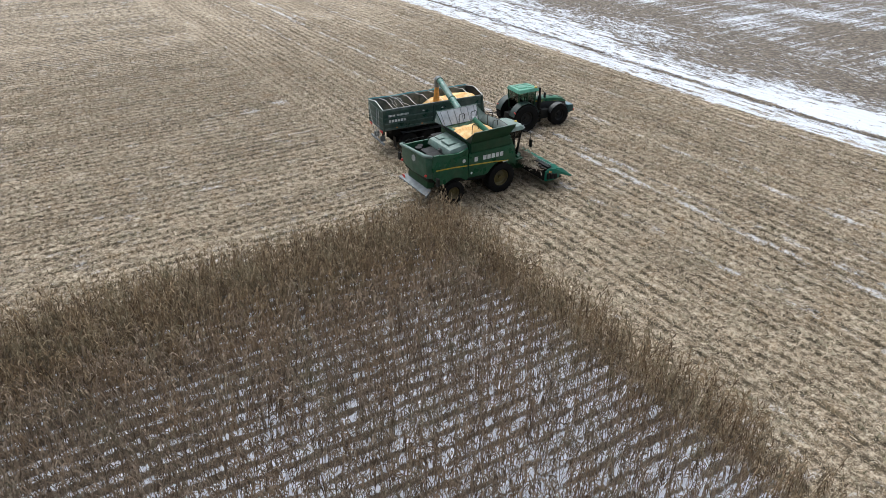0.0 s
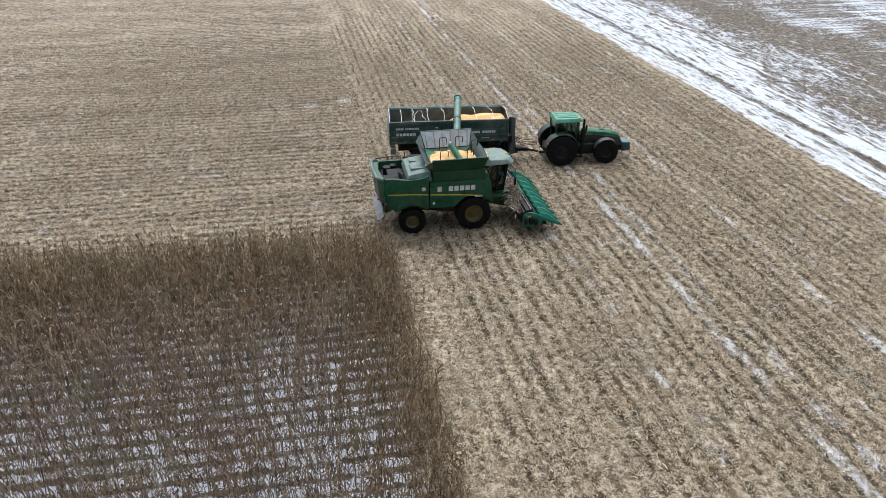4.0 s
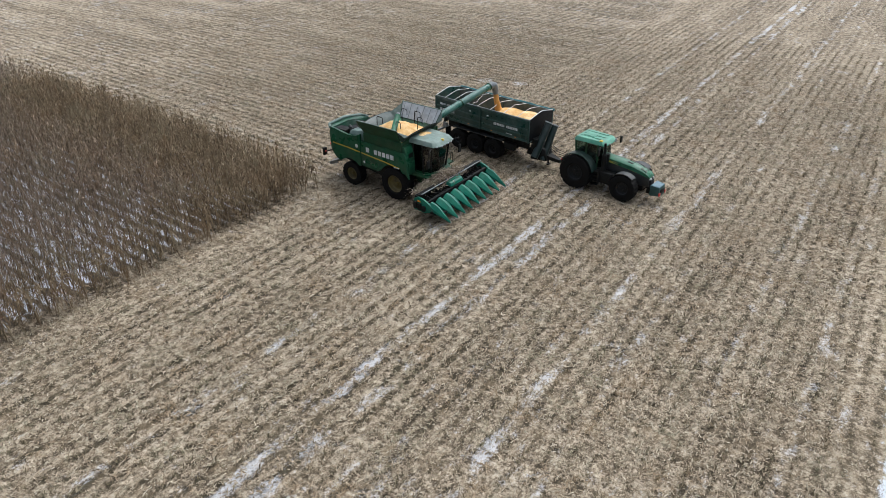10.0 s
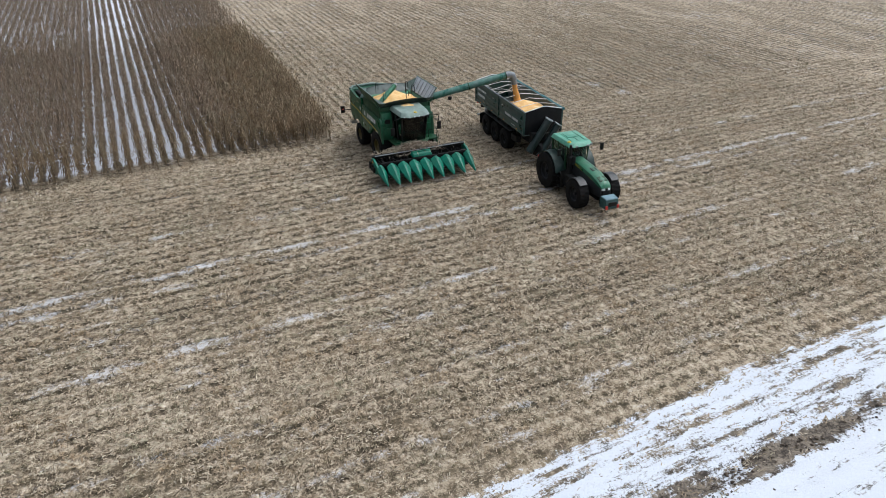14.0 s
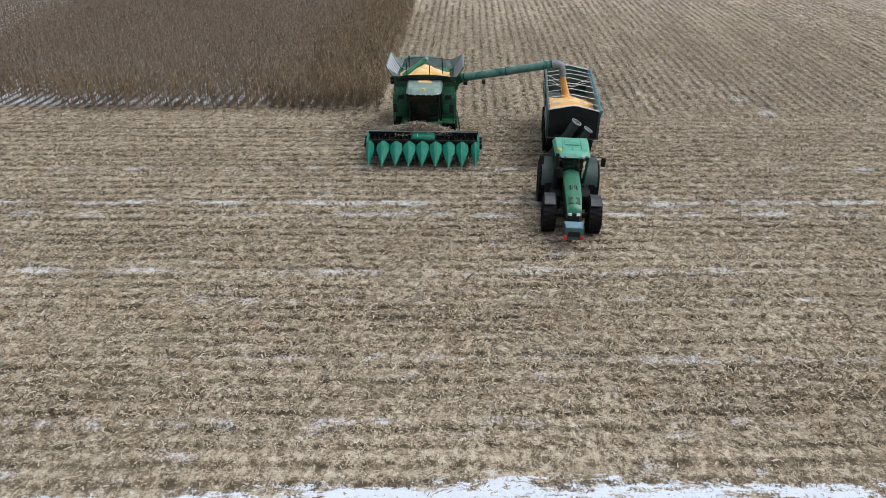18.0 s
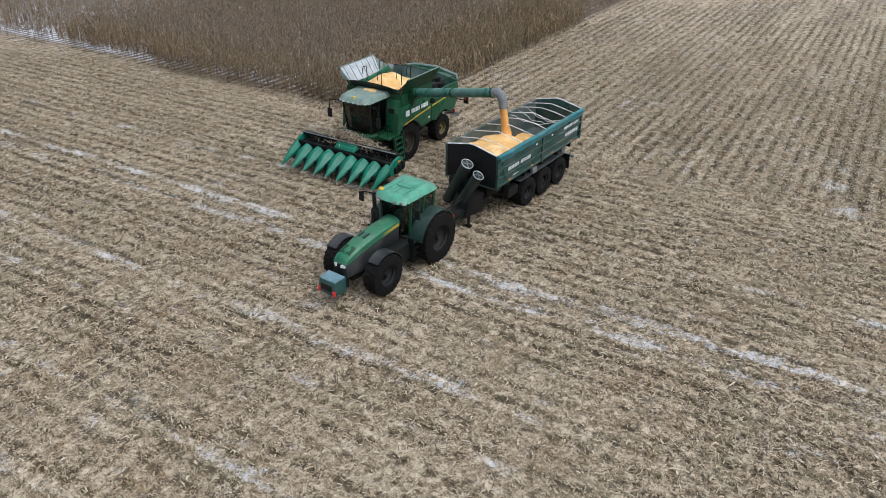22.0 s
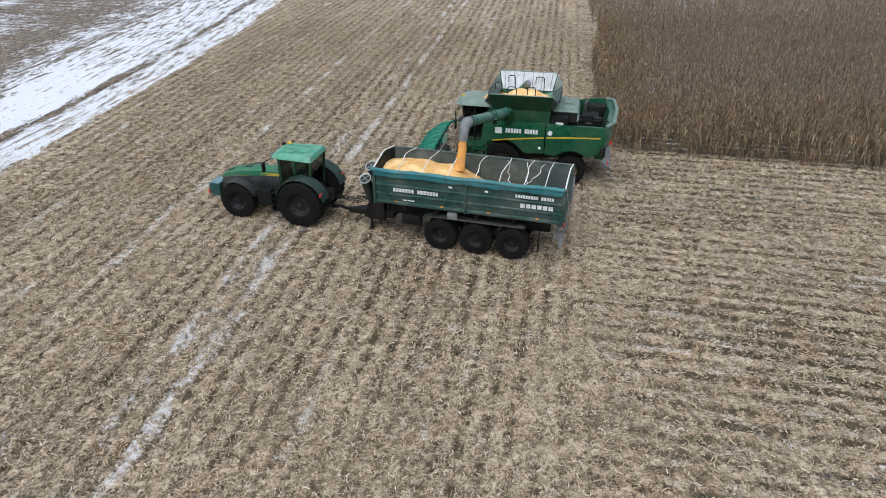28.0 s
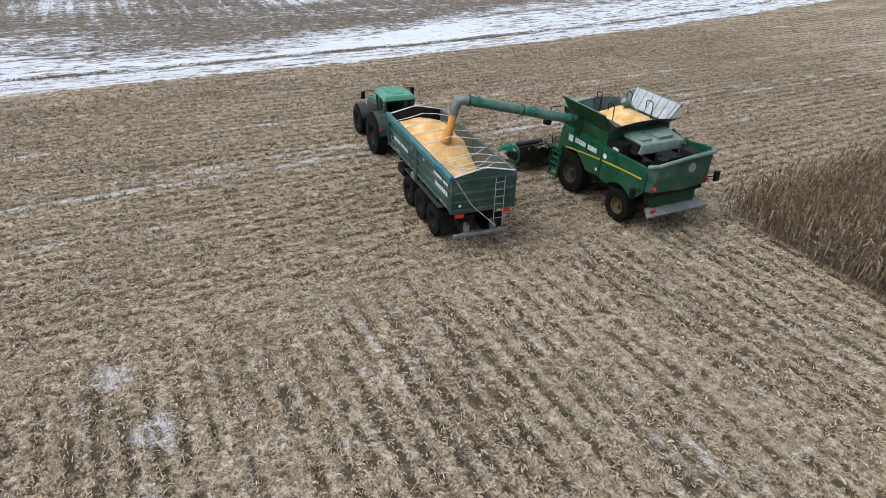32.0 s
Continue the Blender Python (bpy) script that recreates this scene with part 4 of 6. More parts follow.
    part("side_step", Shape().box(0.6, 2.0, -1.25, -0.88, 1.62, 1.70, 0.01), SHADED_GREEN, c)
    part("handrail", Shape().pipe([(1.72, 1.05, 1.7), (1.72, 1.05, 2.25), (1.72, 1.62, 2.25), (1.72, 1.62, 1.7)], 0.018, 6), BLACK, deck)
    # boarding ladder, hanging before the front wheel
    s = Shape()
    for px in (0.74, 1.36):
        s.hull([(px - 0.03, 1.82, 0.40), (px + 0.03, 1.82, 0.40), (px + 0.03, 1.94, 0.40), (px - 0.03, 1.94, 0.40)], [(px - 0.03, 1.66, 1.74), (px + 0.03, 1.66, 1.74), (px + 0.03, 1.78, 1.74), (px - 0.03, 1.78, 1.74)])
    for k in range(5):
        s.box(0.74, 1.36, 1.80 - 0.03 * k, 1.97 - 0.03 * k, 0.46 + 0.27 * k, 0.50 + 0.27 * k)
    ladder = part("ladder", s, GREEN, c, "green boarding ladder")
    for px in (0.70, 1.40):
        part("grab_rail", Shape().pipe([(px, 1.98, 0.95), (px, 1.84, 1.90), (px, 1.70, 2.20), (px, 1.66, 2.20)], 0.016, 6), SHADED_GREEN, ladder)
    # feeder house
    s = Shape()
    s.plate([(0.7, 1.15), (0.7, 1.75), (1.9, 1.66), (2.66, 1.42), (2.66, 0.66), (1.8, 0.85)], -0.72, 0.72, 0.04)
    part("feeder_house", s, SHADED_GREEN, c)
    # unloading auger across to the trailer
    base, elbow = Vector((-0.30, 1.75, 3.55)), Vector((0.80, 6.95, 4.72))
    s = Shape()
    s.pipe([base + Vector((0, -0.3, -0.75)), base + Vector((0, -0.1, -0.15)), base.lerp(elbow, 0.06)], [0.30, 0.30, 0.235], 18)
    tube = part("auger_turret", s, SHADED_GREEN, c)
    s = Shape()
    s.pipe([base.lerp(elbow, 0.04), elbow], 0.215, 20)
    part("unloading_auger", s, AUGER_PAINT, c, "long green unloading auger tube swung out")
    for k in (0.08, 0.52, 0.98):
        part("auger_collar", Shape().rod(base.lerp(elbow, k), base.lerp(elbow, k + 0.012), 0.245, None, 20), SHADED_GREEN, c)
    d = (elbow - base).normalized()
    s = Shape()
    s.pipe([elbow - 0.1 * d, elbow + 0.18 * d, elbow + 0.40 * d + Vector((0, 0, -0.12)), elbow + 0.52 * d + Vector((0, 0, -0.42)), elbow + 0.56 * d + Vector((0, 0, -0.72))], [0.22, 0.225, 0.22, 0.20, 0.185], 18, False)
    spout = part("auger_spout", s, GREY, c, "grey rubber discharge spout")
    part("auger_lamp", Shape().box(0.05, 0.25, 3.15, 3.35, 3.42, 3.62, 0.03), BLACK, c)
    return c, c.matrix_world @ (elbow + 0.56 * d + Vector((0, 0, -0.70)))


def heap(x0, x1, y0, y1, low, bumps, rough, n):
    """A body of loose grain between walls: flat under, humped on top; bumps of (x, y, height, reach)."""
    bm = bmesh.new()
    xs, ys = np.linspace(x0, x1, n), np.linspace(y0, y1, max(8, int(n * (y1 - y0) / (x1 - x0))))
    top = []
    for x in xs:
        line = []
        for y in ys:
            z = max(low, bumps(x, y)) if callable(bumps) else low + sum(h * math.exp(-((x - bx) ** 2 + (y - by) ** 2) / (2 * r * r)) for bx, by, h, r in bumps)
            line.append(bm.verts.new((x, y, z + rough * (noise.noise((x * 1.7, y * 1.7, 4.0)) + 0.4 * noise.noise((x * 6, y * 6, 1.0))))))
        top.append(line)
    for a, b in zip(top, top[1:]):
        for j in range(len(ys) - 1):
            bm.faces.new((a[j], b[j], b[j + 1], a[j + 1]))
    ring = [top[i][0] for i in range(len(xs))] + [top[-1][j] for j in range(1, len(ys))] + [top[i][-1] for i in range(len(xs) - 2, -1, -1)] + [top[0][j] for j in range(len(ys) - 2, 0, -1)]
    base = [bm.verts.new((v.co.x, v.co.y, low - 0.03)) for v in ring]
    for k in range(len(ring)):
        bm.faces.new((ring[k], base[k], base[(k + 1) % len(ring)], ring[(k + 1) % len(ring)]))
    bm.faces.new(base)
    return bm


def maize_header():
    """Eight-row header: its own thing, hung on the feeder house."""
    h = thing("maize_header", pose(1.32, 2.4, 0.24, 0, 0, 0.6), "green eight-row maize header with pointed snouts", "harvester header")
    s = Shape()
    s.box(2.52, 2.64, -2.95, 2.95, 0.40, 1.22, 0.02).box(3.16, 3.34, -2.9, 2.9, 0.80, 0.98, 0.02).box(2.66, 2.90, -2.95, 2.95, 1.16, 1.32, 0.03).box(2.7, 3.9, -2.9, 2.9, 0.36, 0.44, 0.01)
    part("back_frame", s, BLACK, h, "black steel back frame and trough")
    s = Shape()
    s.rod((3.04, -2.85, 0.80), (3.04, 2.85, 0.80), 0.12, None, 14)
    for k in range(40):
        y = -2.75 + 5.5 * k / 39
        if abs(y) < 0.5:
            continue
        a = k * 1.15
        m = Matrix.Translation((3.04, y, 0.80)) @ Matrix.Rotation(a, 4, "Y") @ Matrix.Rotation(0.35 * (1 if y > 0 else -1), 4, "X")
        s.box(-0.25, 0.25, -0.012, 0.012, -0.25, 0.25, 0, m)
    part("cross_auger", s, BLACK, h)
    s = Shape()
    s.hull([(2.92, -0.68, 1.12), (2.92, 0.68, 1.12), (3.30, 0.62, 1.02), (3.30, -0.62, 1.02)], [(2.96, -0.60, 1.30), (2.96, 0.60, 1.30), (3.24, 0.55, 1.18), (3.24, -0.55, 1.18)], 0.02)
    s.box(3.02, 3.10, -0.5, 0.5, 1.27, 1.29)
    part("center_cover", s, SNOUT, h, "green centre cover")
    s = Shape()
    s.rod((2.95, -2.9, 1.34), (2.95, 2.9, 1.34), 0.03, None, 8)
    part("top_tube", s, GREY, h)
    for side in (-1, 1):
        s = Shape()
        a, b = sorted((side * 2.90, side * 3.02))
        s.plate([(2.50, 0.40), (2.50, 1.05), (2.80, 1.22), (3.20, 1.12), (3.62, 0.90), (3.62, 0.5), (3.3, 0.36)], a, b, 0.03)
        part("end_shield", s, SNOUT, h, "dark green end shield")
        for q in range(3):
            part("drive_cover", Shape().box(2.55 + 0.28 * q, 2.76 + 0.28 * q, min(side * 3.022, side * 3.16), max(side * 3.022, side * 3.16), 0.55 - 0.03 * q, 0.95 - 0.08 * q, 0.03), BLACK, h)
        part("reflector", Shape().box(2.75, 2.95, side * 3.022 - 0.004, side * 3.022 + 0.004, 0.92, 1.02), ORANGE, h)
    for k in range(9):
        y = -2.8 + 0.7 * k
        w = 0.338 if 0 < k < 8 else 0.23
        def ring(x, half, z0, z1):
            return [(x, y - half, z0), (x, y - half, z0 + 0.42 * (z1 - z0)), (x, y - half * 0.22, z1), (x, y + half * 0.22, z1), (x, y + half, z0 + 0.42 * (z1 - z0)), (x, y + half, z0)]
        s = Shape()
        secs = [(3.50, w * 0.84, 0.74, 0.98), (3.56, w * 0.92, 0.70, 1.03), (3.86, w * 1.0, 0.58, 0.95), (3.98, w * 0.98, 0.53, 0.89), (4.74, w * 0.17, 0.17, 0.30), (4.82, w * 0.08, 0.15, 0.21)]
        rings = [[s.bm.verts.new(p) for p in ring(*q)] for q in secs]
        for a, b in zip(rings, rings[1:]):
            for j in range(6):
                s.bm.faces.new((a[j], a[(j + 1) % 6], b[(j + 1) % 6], b[j]))
        s.bm.faces.new(rings[0][::-1])
        s.bm.faces.new(rings[-1])
        sn = part("snout", s, SNOUT, h, "pointed green plastic snout", 28)
        part("snout_tip", Shape().rod((4.70, y, 0.235), (4.86, y, 0.15), 0.035, 0.012, 8), STEEL, sn)
    for k in range(8):
        y = -2.45 + 0.7 * k
        s = Shape()
        s.box(3.2, 4.25, y - 0.11, y - 0.02, 0.40, 0.52, 0.01).box(3.45, 4.25, y + 0.02, y + 0.11, 0.40, 0.52, 0.01)
        part("row_unit", s, BLACK, h)
    return h


def trailer():
    L, W, z0, z1 = 3.85, 1.275, 1.84, 3.22
    t = thing("grain_trailer", pose(1.66, 10.46, 0, 0, 0, -4.2), "dark green three-axle tipping grain trailer, half filled with maize", "farm trailer")
    # side walls: two ribbed panels each
    for side in (-1, 1):
        for xa, xb in ((-L, -0.03), (0.03, L)):
            s = Shape()
            a, b = sorted((side * (W - 0.05), side * W))
            s.box(xa, xb, a, b, z0, z1, 0.008)
            wall = part("side_wall", s, TRAILER, t, "ribbed dark green side panel")
            for zr, hh in ((z0 + 0.07, 0.06), (z0 + 0.42, 0.04), (z0 + 0.80, 0.04), (z1 - 0.07, 0.06)):
                s = Shape()
                a, b = sorted((side * (W + 0.002), side * (W + 0.045)))
                s.box(xa + 0.02, xb - 0.02, a, b, zr - hh, zr + hh, 0.015)
                part("rib", s, TRAILER_RIB, wall)
            s = Shape()
            a, b = sorted((side * (W - 0.062), side * (W - 0.053)))
            s.box(xa + 0.01, xb - 0.01, a, b, z0 + 0.05, z1 - 0.02)
            part("inner_lining", s, TRAILER_IN, wall, "dusty grey-green inner face")
        for px in (-L + 0.05, 0.0, L - 0.05):
            s = Shape()
            a, b = sorted((side * (W - 0.03), side * (W + 0.07)))
            s.box(px - 0.06, px + 0.06, a, b, z0 - 0.05, z1 + 0.02, 0.015)
            part("post", s, TRAILER, t)
        s = Shape()
        a, b = sorted((side * (W - 0.07), side * (W + 0.05)))
        s.box(-L, L, a, b, z1, z1 + 0.07, 0.015)
        part("top_rail", s, TRAILER_IN, t, "worn pale top rail")
        y = side * (W + 0.049)
        letters(t, 1.1, 3.0, z0 + 0.56, z0 + 0.72, y, side, 15, (7,))
        letters(t, -3.45, -1.95, z0 + 0.92, z0 + 1.05, y, side, 15, (5,))
        letters(t, -3.45, -2.15, z0 + 0.52, z0 + 0.70, y, side, 6)
        letters(t, 2.1, 2.6, z0 + 0.20, z0 + 0.25, y, side, 5)
        for px in (0.55, -0.9):
            part("small_sticker", Shape().box(px, px + 0.14, min(y, y + side * 0.005), max(y, y + side * 0.005), z0 + 0.98, z0 + 1.06), WHITE, t)
        for k in range(4):
            part("side_marker", Shape().box(-2.9 + 1.9 * k, -2.78 + 1.9 * k, min(y, y + side * 0.02), max(y, y + side * 0.02), z0 + 0.10, z0 + 0.15), ORANGE, t)
    # ends with a peaked top
    def end(x, d, m, label, name):
        s = Shape()
        s.slab([(-W + 0.02, z0), (W - 0.02, z0), (W - 0.02, z1 + 0.06), (0.12, z1 + 0.30), (-0.12, z1 + 0.30), (-W + 0.02, z1 + 0.06)], min(x, x + d), max(x, x + d), 0.008)
        return part(name, s, m, t, label)
    front = end(L - 0.06, 0.06, BLACK_WALL, "black front wall", "front_wall")
    rear = end(-L, 0.06, TRAILER, "dark green ribbed tailgate", "tailgate")
    for zr in (z0 + 0.10, z0 + 0.45, z0 + 0.80, z1 - 0.08):
        part("rib", Shape().box(-L - 0.045, -L - 0.002, -W + 0.04, W - 0.04, zr - 0.045, zr + 0.045, 0.012), TRAILER_RIB, rear)
    for x in (L - 0.03, -L + 0.03):
        s = Shape()
        s.pipe([(x, -W + 0.02, z1 + 0.08), (x, -0.12, z1 + 0.32), (x, 0.12, z1 + 0.32), (x, W - 0.02, z1 + 0.08)], 0.03, 6)
        part("end_rail", s, ROPE, t, "white worn end rail")
    part("floor", Shape().box(-L, L, -W + 0.03, W - 0.03, z0 - 0.06, z0 + 0.02), TRAILER_IN, t)
    # tarpaulin rolled along one wall
    s = Shape()
    pts = [(-L + 0.05 + 0.35 * k, W + 0.07 + 0.012 * math.sin(k * 1.7), z1 + 0.045 + 0.02 * math.sin(k * 0.9)) for k in range(23)]
    s.pipe(pts, [0.085 + 0.012 * math.sin(k * 2.3) for k in range(23)], 10)
    roll = part("rolled_tarpaulin", s, TARP, t, "blue-green tarpaulin rolled along the wall")
    s = Shape()
    n, lines = 66, []
    for k in range(n + 1):
        x, low = -L + 0.08 + (2 * L - 0.16) * k / n, z1 - 0.20 - 0.014 * math.sin(k * 0.35) - 0.008 * math.sin(k * 1.4)
        y = W + 0.075 + 0.018 * math.sin(k * 0.9) + 0.008 * math.sin(k * 2.3)
        lines.append([s.bm.verts.new(q) for q in ((x, W + 0.10, z1 + 0.05), (x, 0.5 * (y + W + 0.13), 0.5 * (z1 + low)), (x, y, low), (x, y + 0.014, low), (x, 0.5 * (y + W + 0.13) + 0.02, 0.5 * (z1 + low)), (x, W + 0.12, z1 + 0.05))])
    for a, b in zip(lines, lines[1:]):
        for q in range(6):
            s.bm.faces.new((a[q], a[(q + 1) % 6], b[(q + 1) % 6], b[q]))
    s.bm.faces.new(lines[0][::-1])
    s.bm.faces.new(lines[-1])
    part("tarpaulin_flap", s, TARP, roll)
    # bows over the load
    for k, x in enumerate((-3.05, -2.25, -1.3, -0.3, 0.75, 1.8, 2.85)):
        s = Shape()
        j = 0.05 * math.sin(k * 2.4)
        s.pipe([(x, -W + 0.02, z1 + 0.06), (x + j, -W * 0.5, z1 + 0.17 + 0.5 * j), (x + j, 0, z1 + 0.27), (x - j, W * 0.5, z1 + 0.17), (x, W - 0.02, z1 + 0.06)], 0.019, 6)
        part("roof_bow", s, ROPE, t, "thin white roof bow")
    for k, (xa, xb, lo) in enumerate(((-2.7, -1.9, 0.30), (-2.0, -2.3, 0.42), (-1.2, -1.7, 0.25))):
        pts = [(xa + (xb - xa) * j / 10 + 0.06 * math.sin(2.1 * j + k), -W + 0.08 + (2 * W - 0.16) * j / 10, z1 - 0.02 - lo * math.sin(math.pi * j / 10) + 0.03 * math.sin(1.7 * j)) for j in range(11)]
        part("loose_rope", Shape().pipe(pts, 0.013, 5), ROPE, t, "loose white rope")
    # chassis and running gear
    s = Shape()
    for y in (-0.5, 0.5):
        s.box(-3.3, 3.4, y - 0.07, y + 0.07, 1.05, 1.62, 0.01)
    for x in (-3.2, -1.9, -0.4, 1.2, 2.6, 3.3):
        s.box(x - 0.06, x + 0.06, -1.15, 1.15, 1.50, 1.78, 0.01)
    s.plate([(-2.9, 1.78), (3.5, 1.78), (3.0, 1.35), (-2.2, 1.35)], -0.42, 0.42, 0.02)
    part("chassis", s, BLACK, t, "black chassis frame")
    for k, x in enumerate((1.05, -0.43, -1.91)):
        s = Shape()
        s.rod((x, -1.0, 0.68), (x, 1.0, 0.68), 0.075, None, 10).box(x - 0.5, x + 0.5, -0.58, -0.46, 0.80, 0.90, 0.01).box(x - 0.5, x + 0.5, 0.46, 0.58, 0.80, 0.90, 0.01)
        part("axle", s, BLACK, t)
        for side in (-1, 1):
            wheel("trailer_wheel", t, x, side * 1.06, 0.68, 0.54, 0.31, side, RIM_GREY, "dark grey rim", 18)
    for side in (-1, 1):
        s = Shape()
        a, b = sorted((side * 0.86, side * 1.26))
        s.box(-2.4, 1.75, a, b, 1.40, 1.44, 0.01)
        part("mudguard", s, DARK_STEEL, t, "dark grey plank mudguard")
        part("tool_box", Shape().box(1.9, 2.7, min(a, b) + 0.05, b - 0.02, 0.95, 1.36, 0.03), BLACK, t)
    s = Shape()
    s.box(0.35, 0.75, W - 0.12, W + 0.03, 1.44, 1.72, 0.02)
    part("step_box", s, GREY, t)
    # drawbar
    s = Shape()
    s.hull([(3.3, -0.55, 0.72), (3.3, 0.55, 0.72), (3.3, 0.55, 1.10), (3.3, -0.55, 1.10)], [(5.55, -0.10, 0.52), (5.55, 0.10, 0.52), (5.55, 0.10, 0.72), (5.55, -0.10, 0.72)], 0.03)
    s.rod((5.5, 0, 0.62), (6.15, -0.30, 0.58), 0.07, None, 10)
    s.rod((4.4, 0.32, 0.10), (4.4, 0.32, 1.15), 0.06, None, 10).box(4.3, 4.5, 0.2, 0.44, 0.02, 0.08)
    part("drawbar", s, BLACK, t, "black drawbar with parking stand")
    for k in range(4):
        o = 0.06 * k
        part("hose", Shape().pipe([(3.9, 0.2 - o, 1.25), (4.5, 0.25 - 1.5 * o, 1.5 - o), (5.2, 0.1 - o, 1.3 - 2 * o), (6.1, 0.0 - o, 1.25 - o)], 0.018, 6), BLACK, t)
    # folded discharge auger on the front wall
    s = Shape()
    s.pipe([(4.16, -1.00, 0.85), (4.25, -0.45, 1.83), (4.35, 0.11, 2.83)], 0.24, 18)
    au = part("discharge_auger", s, AUGER_DARK, t, "blackish green folded discharge auger across the front")
    s = Shape()
    s.pipe([(4.42, -0.42, 0.55), (4.42, 0.17, 1.54), (4.42, 0.72, 2.50)], 0.22, 18)
    part("auger_second_half", s, AUGER_DARK, au)
    for p, q, r in (((4.345, 0.09, 2.80), (4.352, 0.14, 2.89), 0.255), ((4.42, 0.70, 2.47), (4.42, 0.75, 2.55), 0.235)):
        P, Q = Vector(p), Vector(q)
        d = (Q - P).normalized()
        u = d.orthogonal().normalized()
        v = d.cross(u)
        ringp = [P + (Q - P) * 0.9 + r * (math.cos(a) * u + math.sin(a) * v) for a in (2 * math.pi * k / 24 for k in range(25))]
        part("flange_ring", Shape().pipe(ringp, 0.022, 6, False), STEEL, au, "bright flange ring")
        part("flange_cross", Shape().rod(P + (Q - P) + r * u, P + (Q - P) - r * u, 0.018, None, 6).rod(P + (Q - P) + r * v, P + (Q - P) - r * v, 0.018, None, 6), GREY, au)
    part("front_box", Shape().box(3.87, 4.2, -0.9, 0.0, 1.3, 2.0, 0.03), BLACK, t)
    part("auger_boot", Shape().hull([(3.7, -0.75, 0.55), (4.75, -0.45, 0.55), (4.75, 0.35, 0.55), (3.7, 0.55, 0.55)], [(3.7, -0.75, 1.5), (4.5, -0.4, 1.25), (4.5, 0.4, 1.25), (3.7, 0.6, 1.5)], 0.05), BLACK, t, "black auger boot above the drawbar")
    # rear: ladder, lamps, bumper
    s = Shape()
    for y in (-0.80, -0.42):
        s.rod((-L - 0.12, y, 1.35), (-L - 0.10, y, z1 - 0.08), 0.018, None, 6)
    for k in range(6):
        z = 1.45 + 0.30 * k
        s.rod((-L - 0.115, -0.80, z), (-L - 0.115, -0.42, z), 0.014, None, 6)
    part("ladder", s, STEEL, t, "pale steel ladder on the tailgate")
    s = Shape()
    s.box(-L + 0.02, -L + 0.14, -1.15, 1.15, 0.72, 0.86, 0.02).box(-L + 0.05, -L + 0.4, -0.6, -0.5, 0.8, 1.2).box(-L + 0.05, -L + 0.4, 0.5, 0.6, 0.8, 1.2)
    bump = part("bumper", s, GREY, t, "grey rear bumper")
    for side in (-1, 1):
        part("tail_lamp", Shape().box(-L - 0.03, -L + 0.02, side * 0.98 - 0.18, side * 0.98 + 0.18, 1.62, 1.76, 0.01), RED, t, "red tail lamp")
        part("mud_flap", Shape().box(-2.95, -2.92, side * 1.06 - 0.25, side * 1.06 + 0.25, 0.45, 1.2), BLACK, t)
    part("tarp_rope", Shape().pipe([(-L - 0.03, W - 0.05, z1 + 0.02), (-L - 0.10, 0.5, 2.1), (-L - 0.13, -0.55, 1.1)], 0.012, 5), ROPE, t, "white rope")
    part("round_reflector", Shape().rod((-L - 0.05, 1.0, 2.15), (-L - 0.06, 1.0, 2.15), 0.06, None, 14), WHITE, t)
    return t


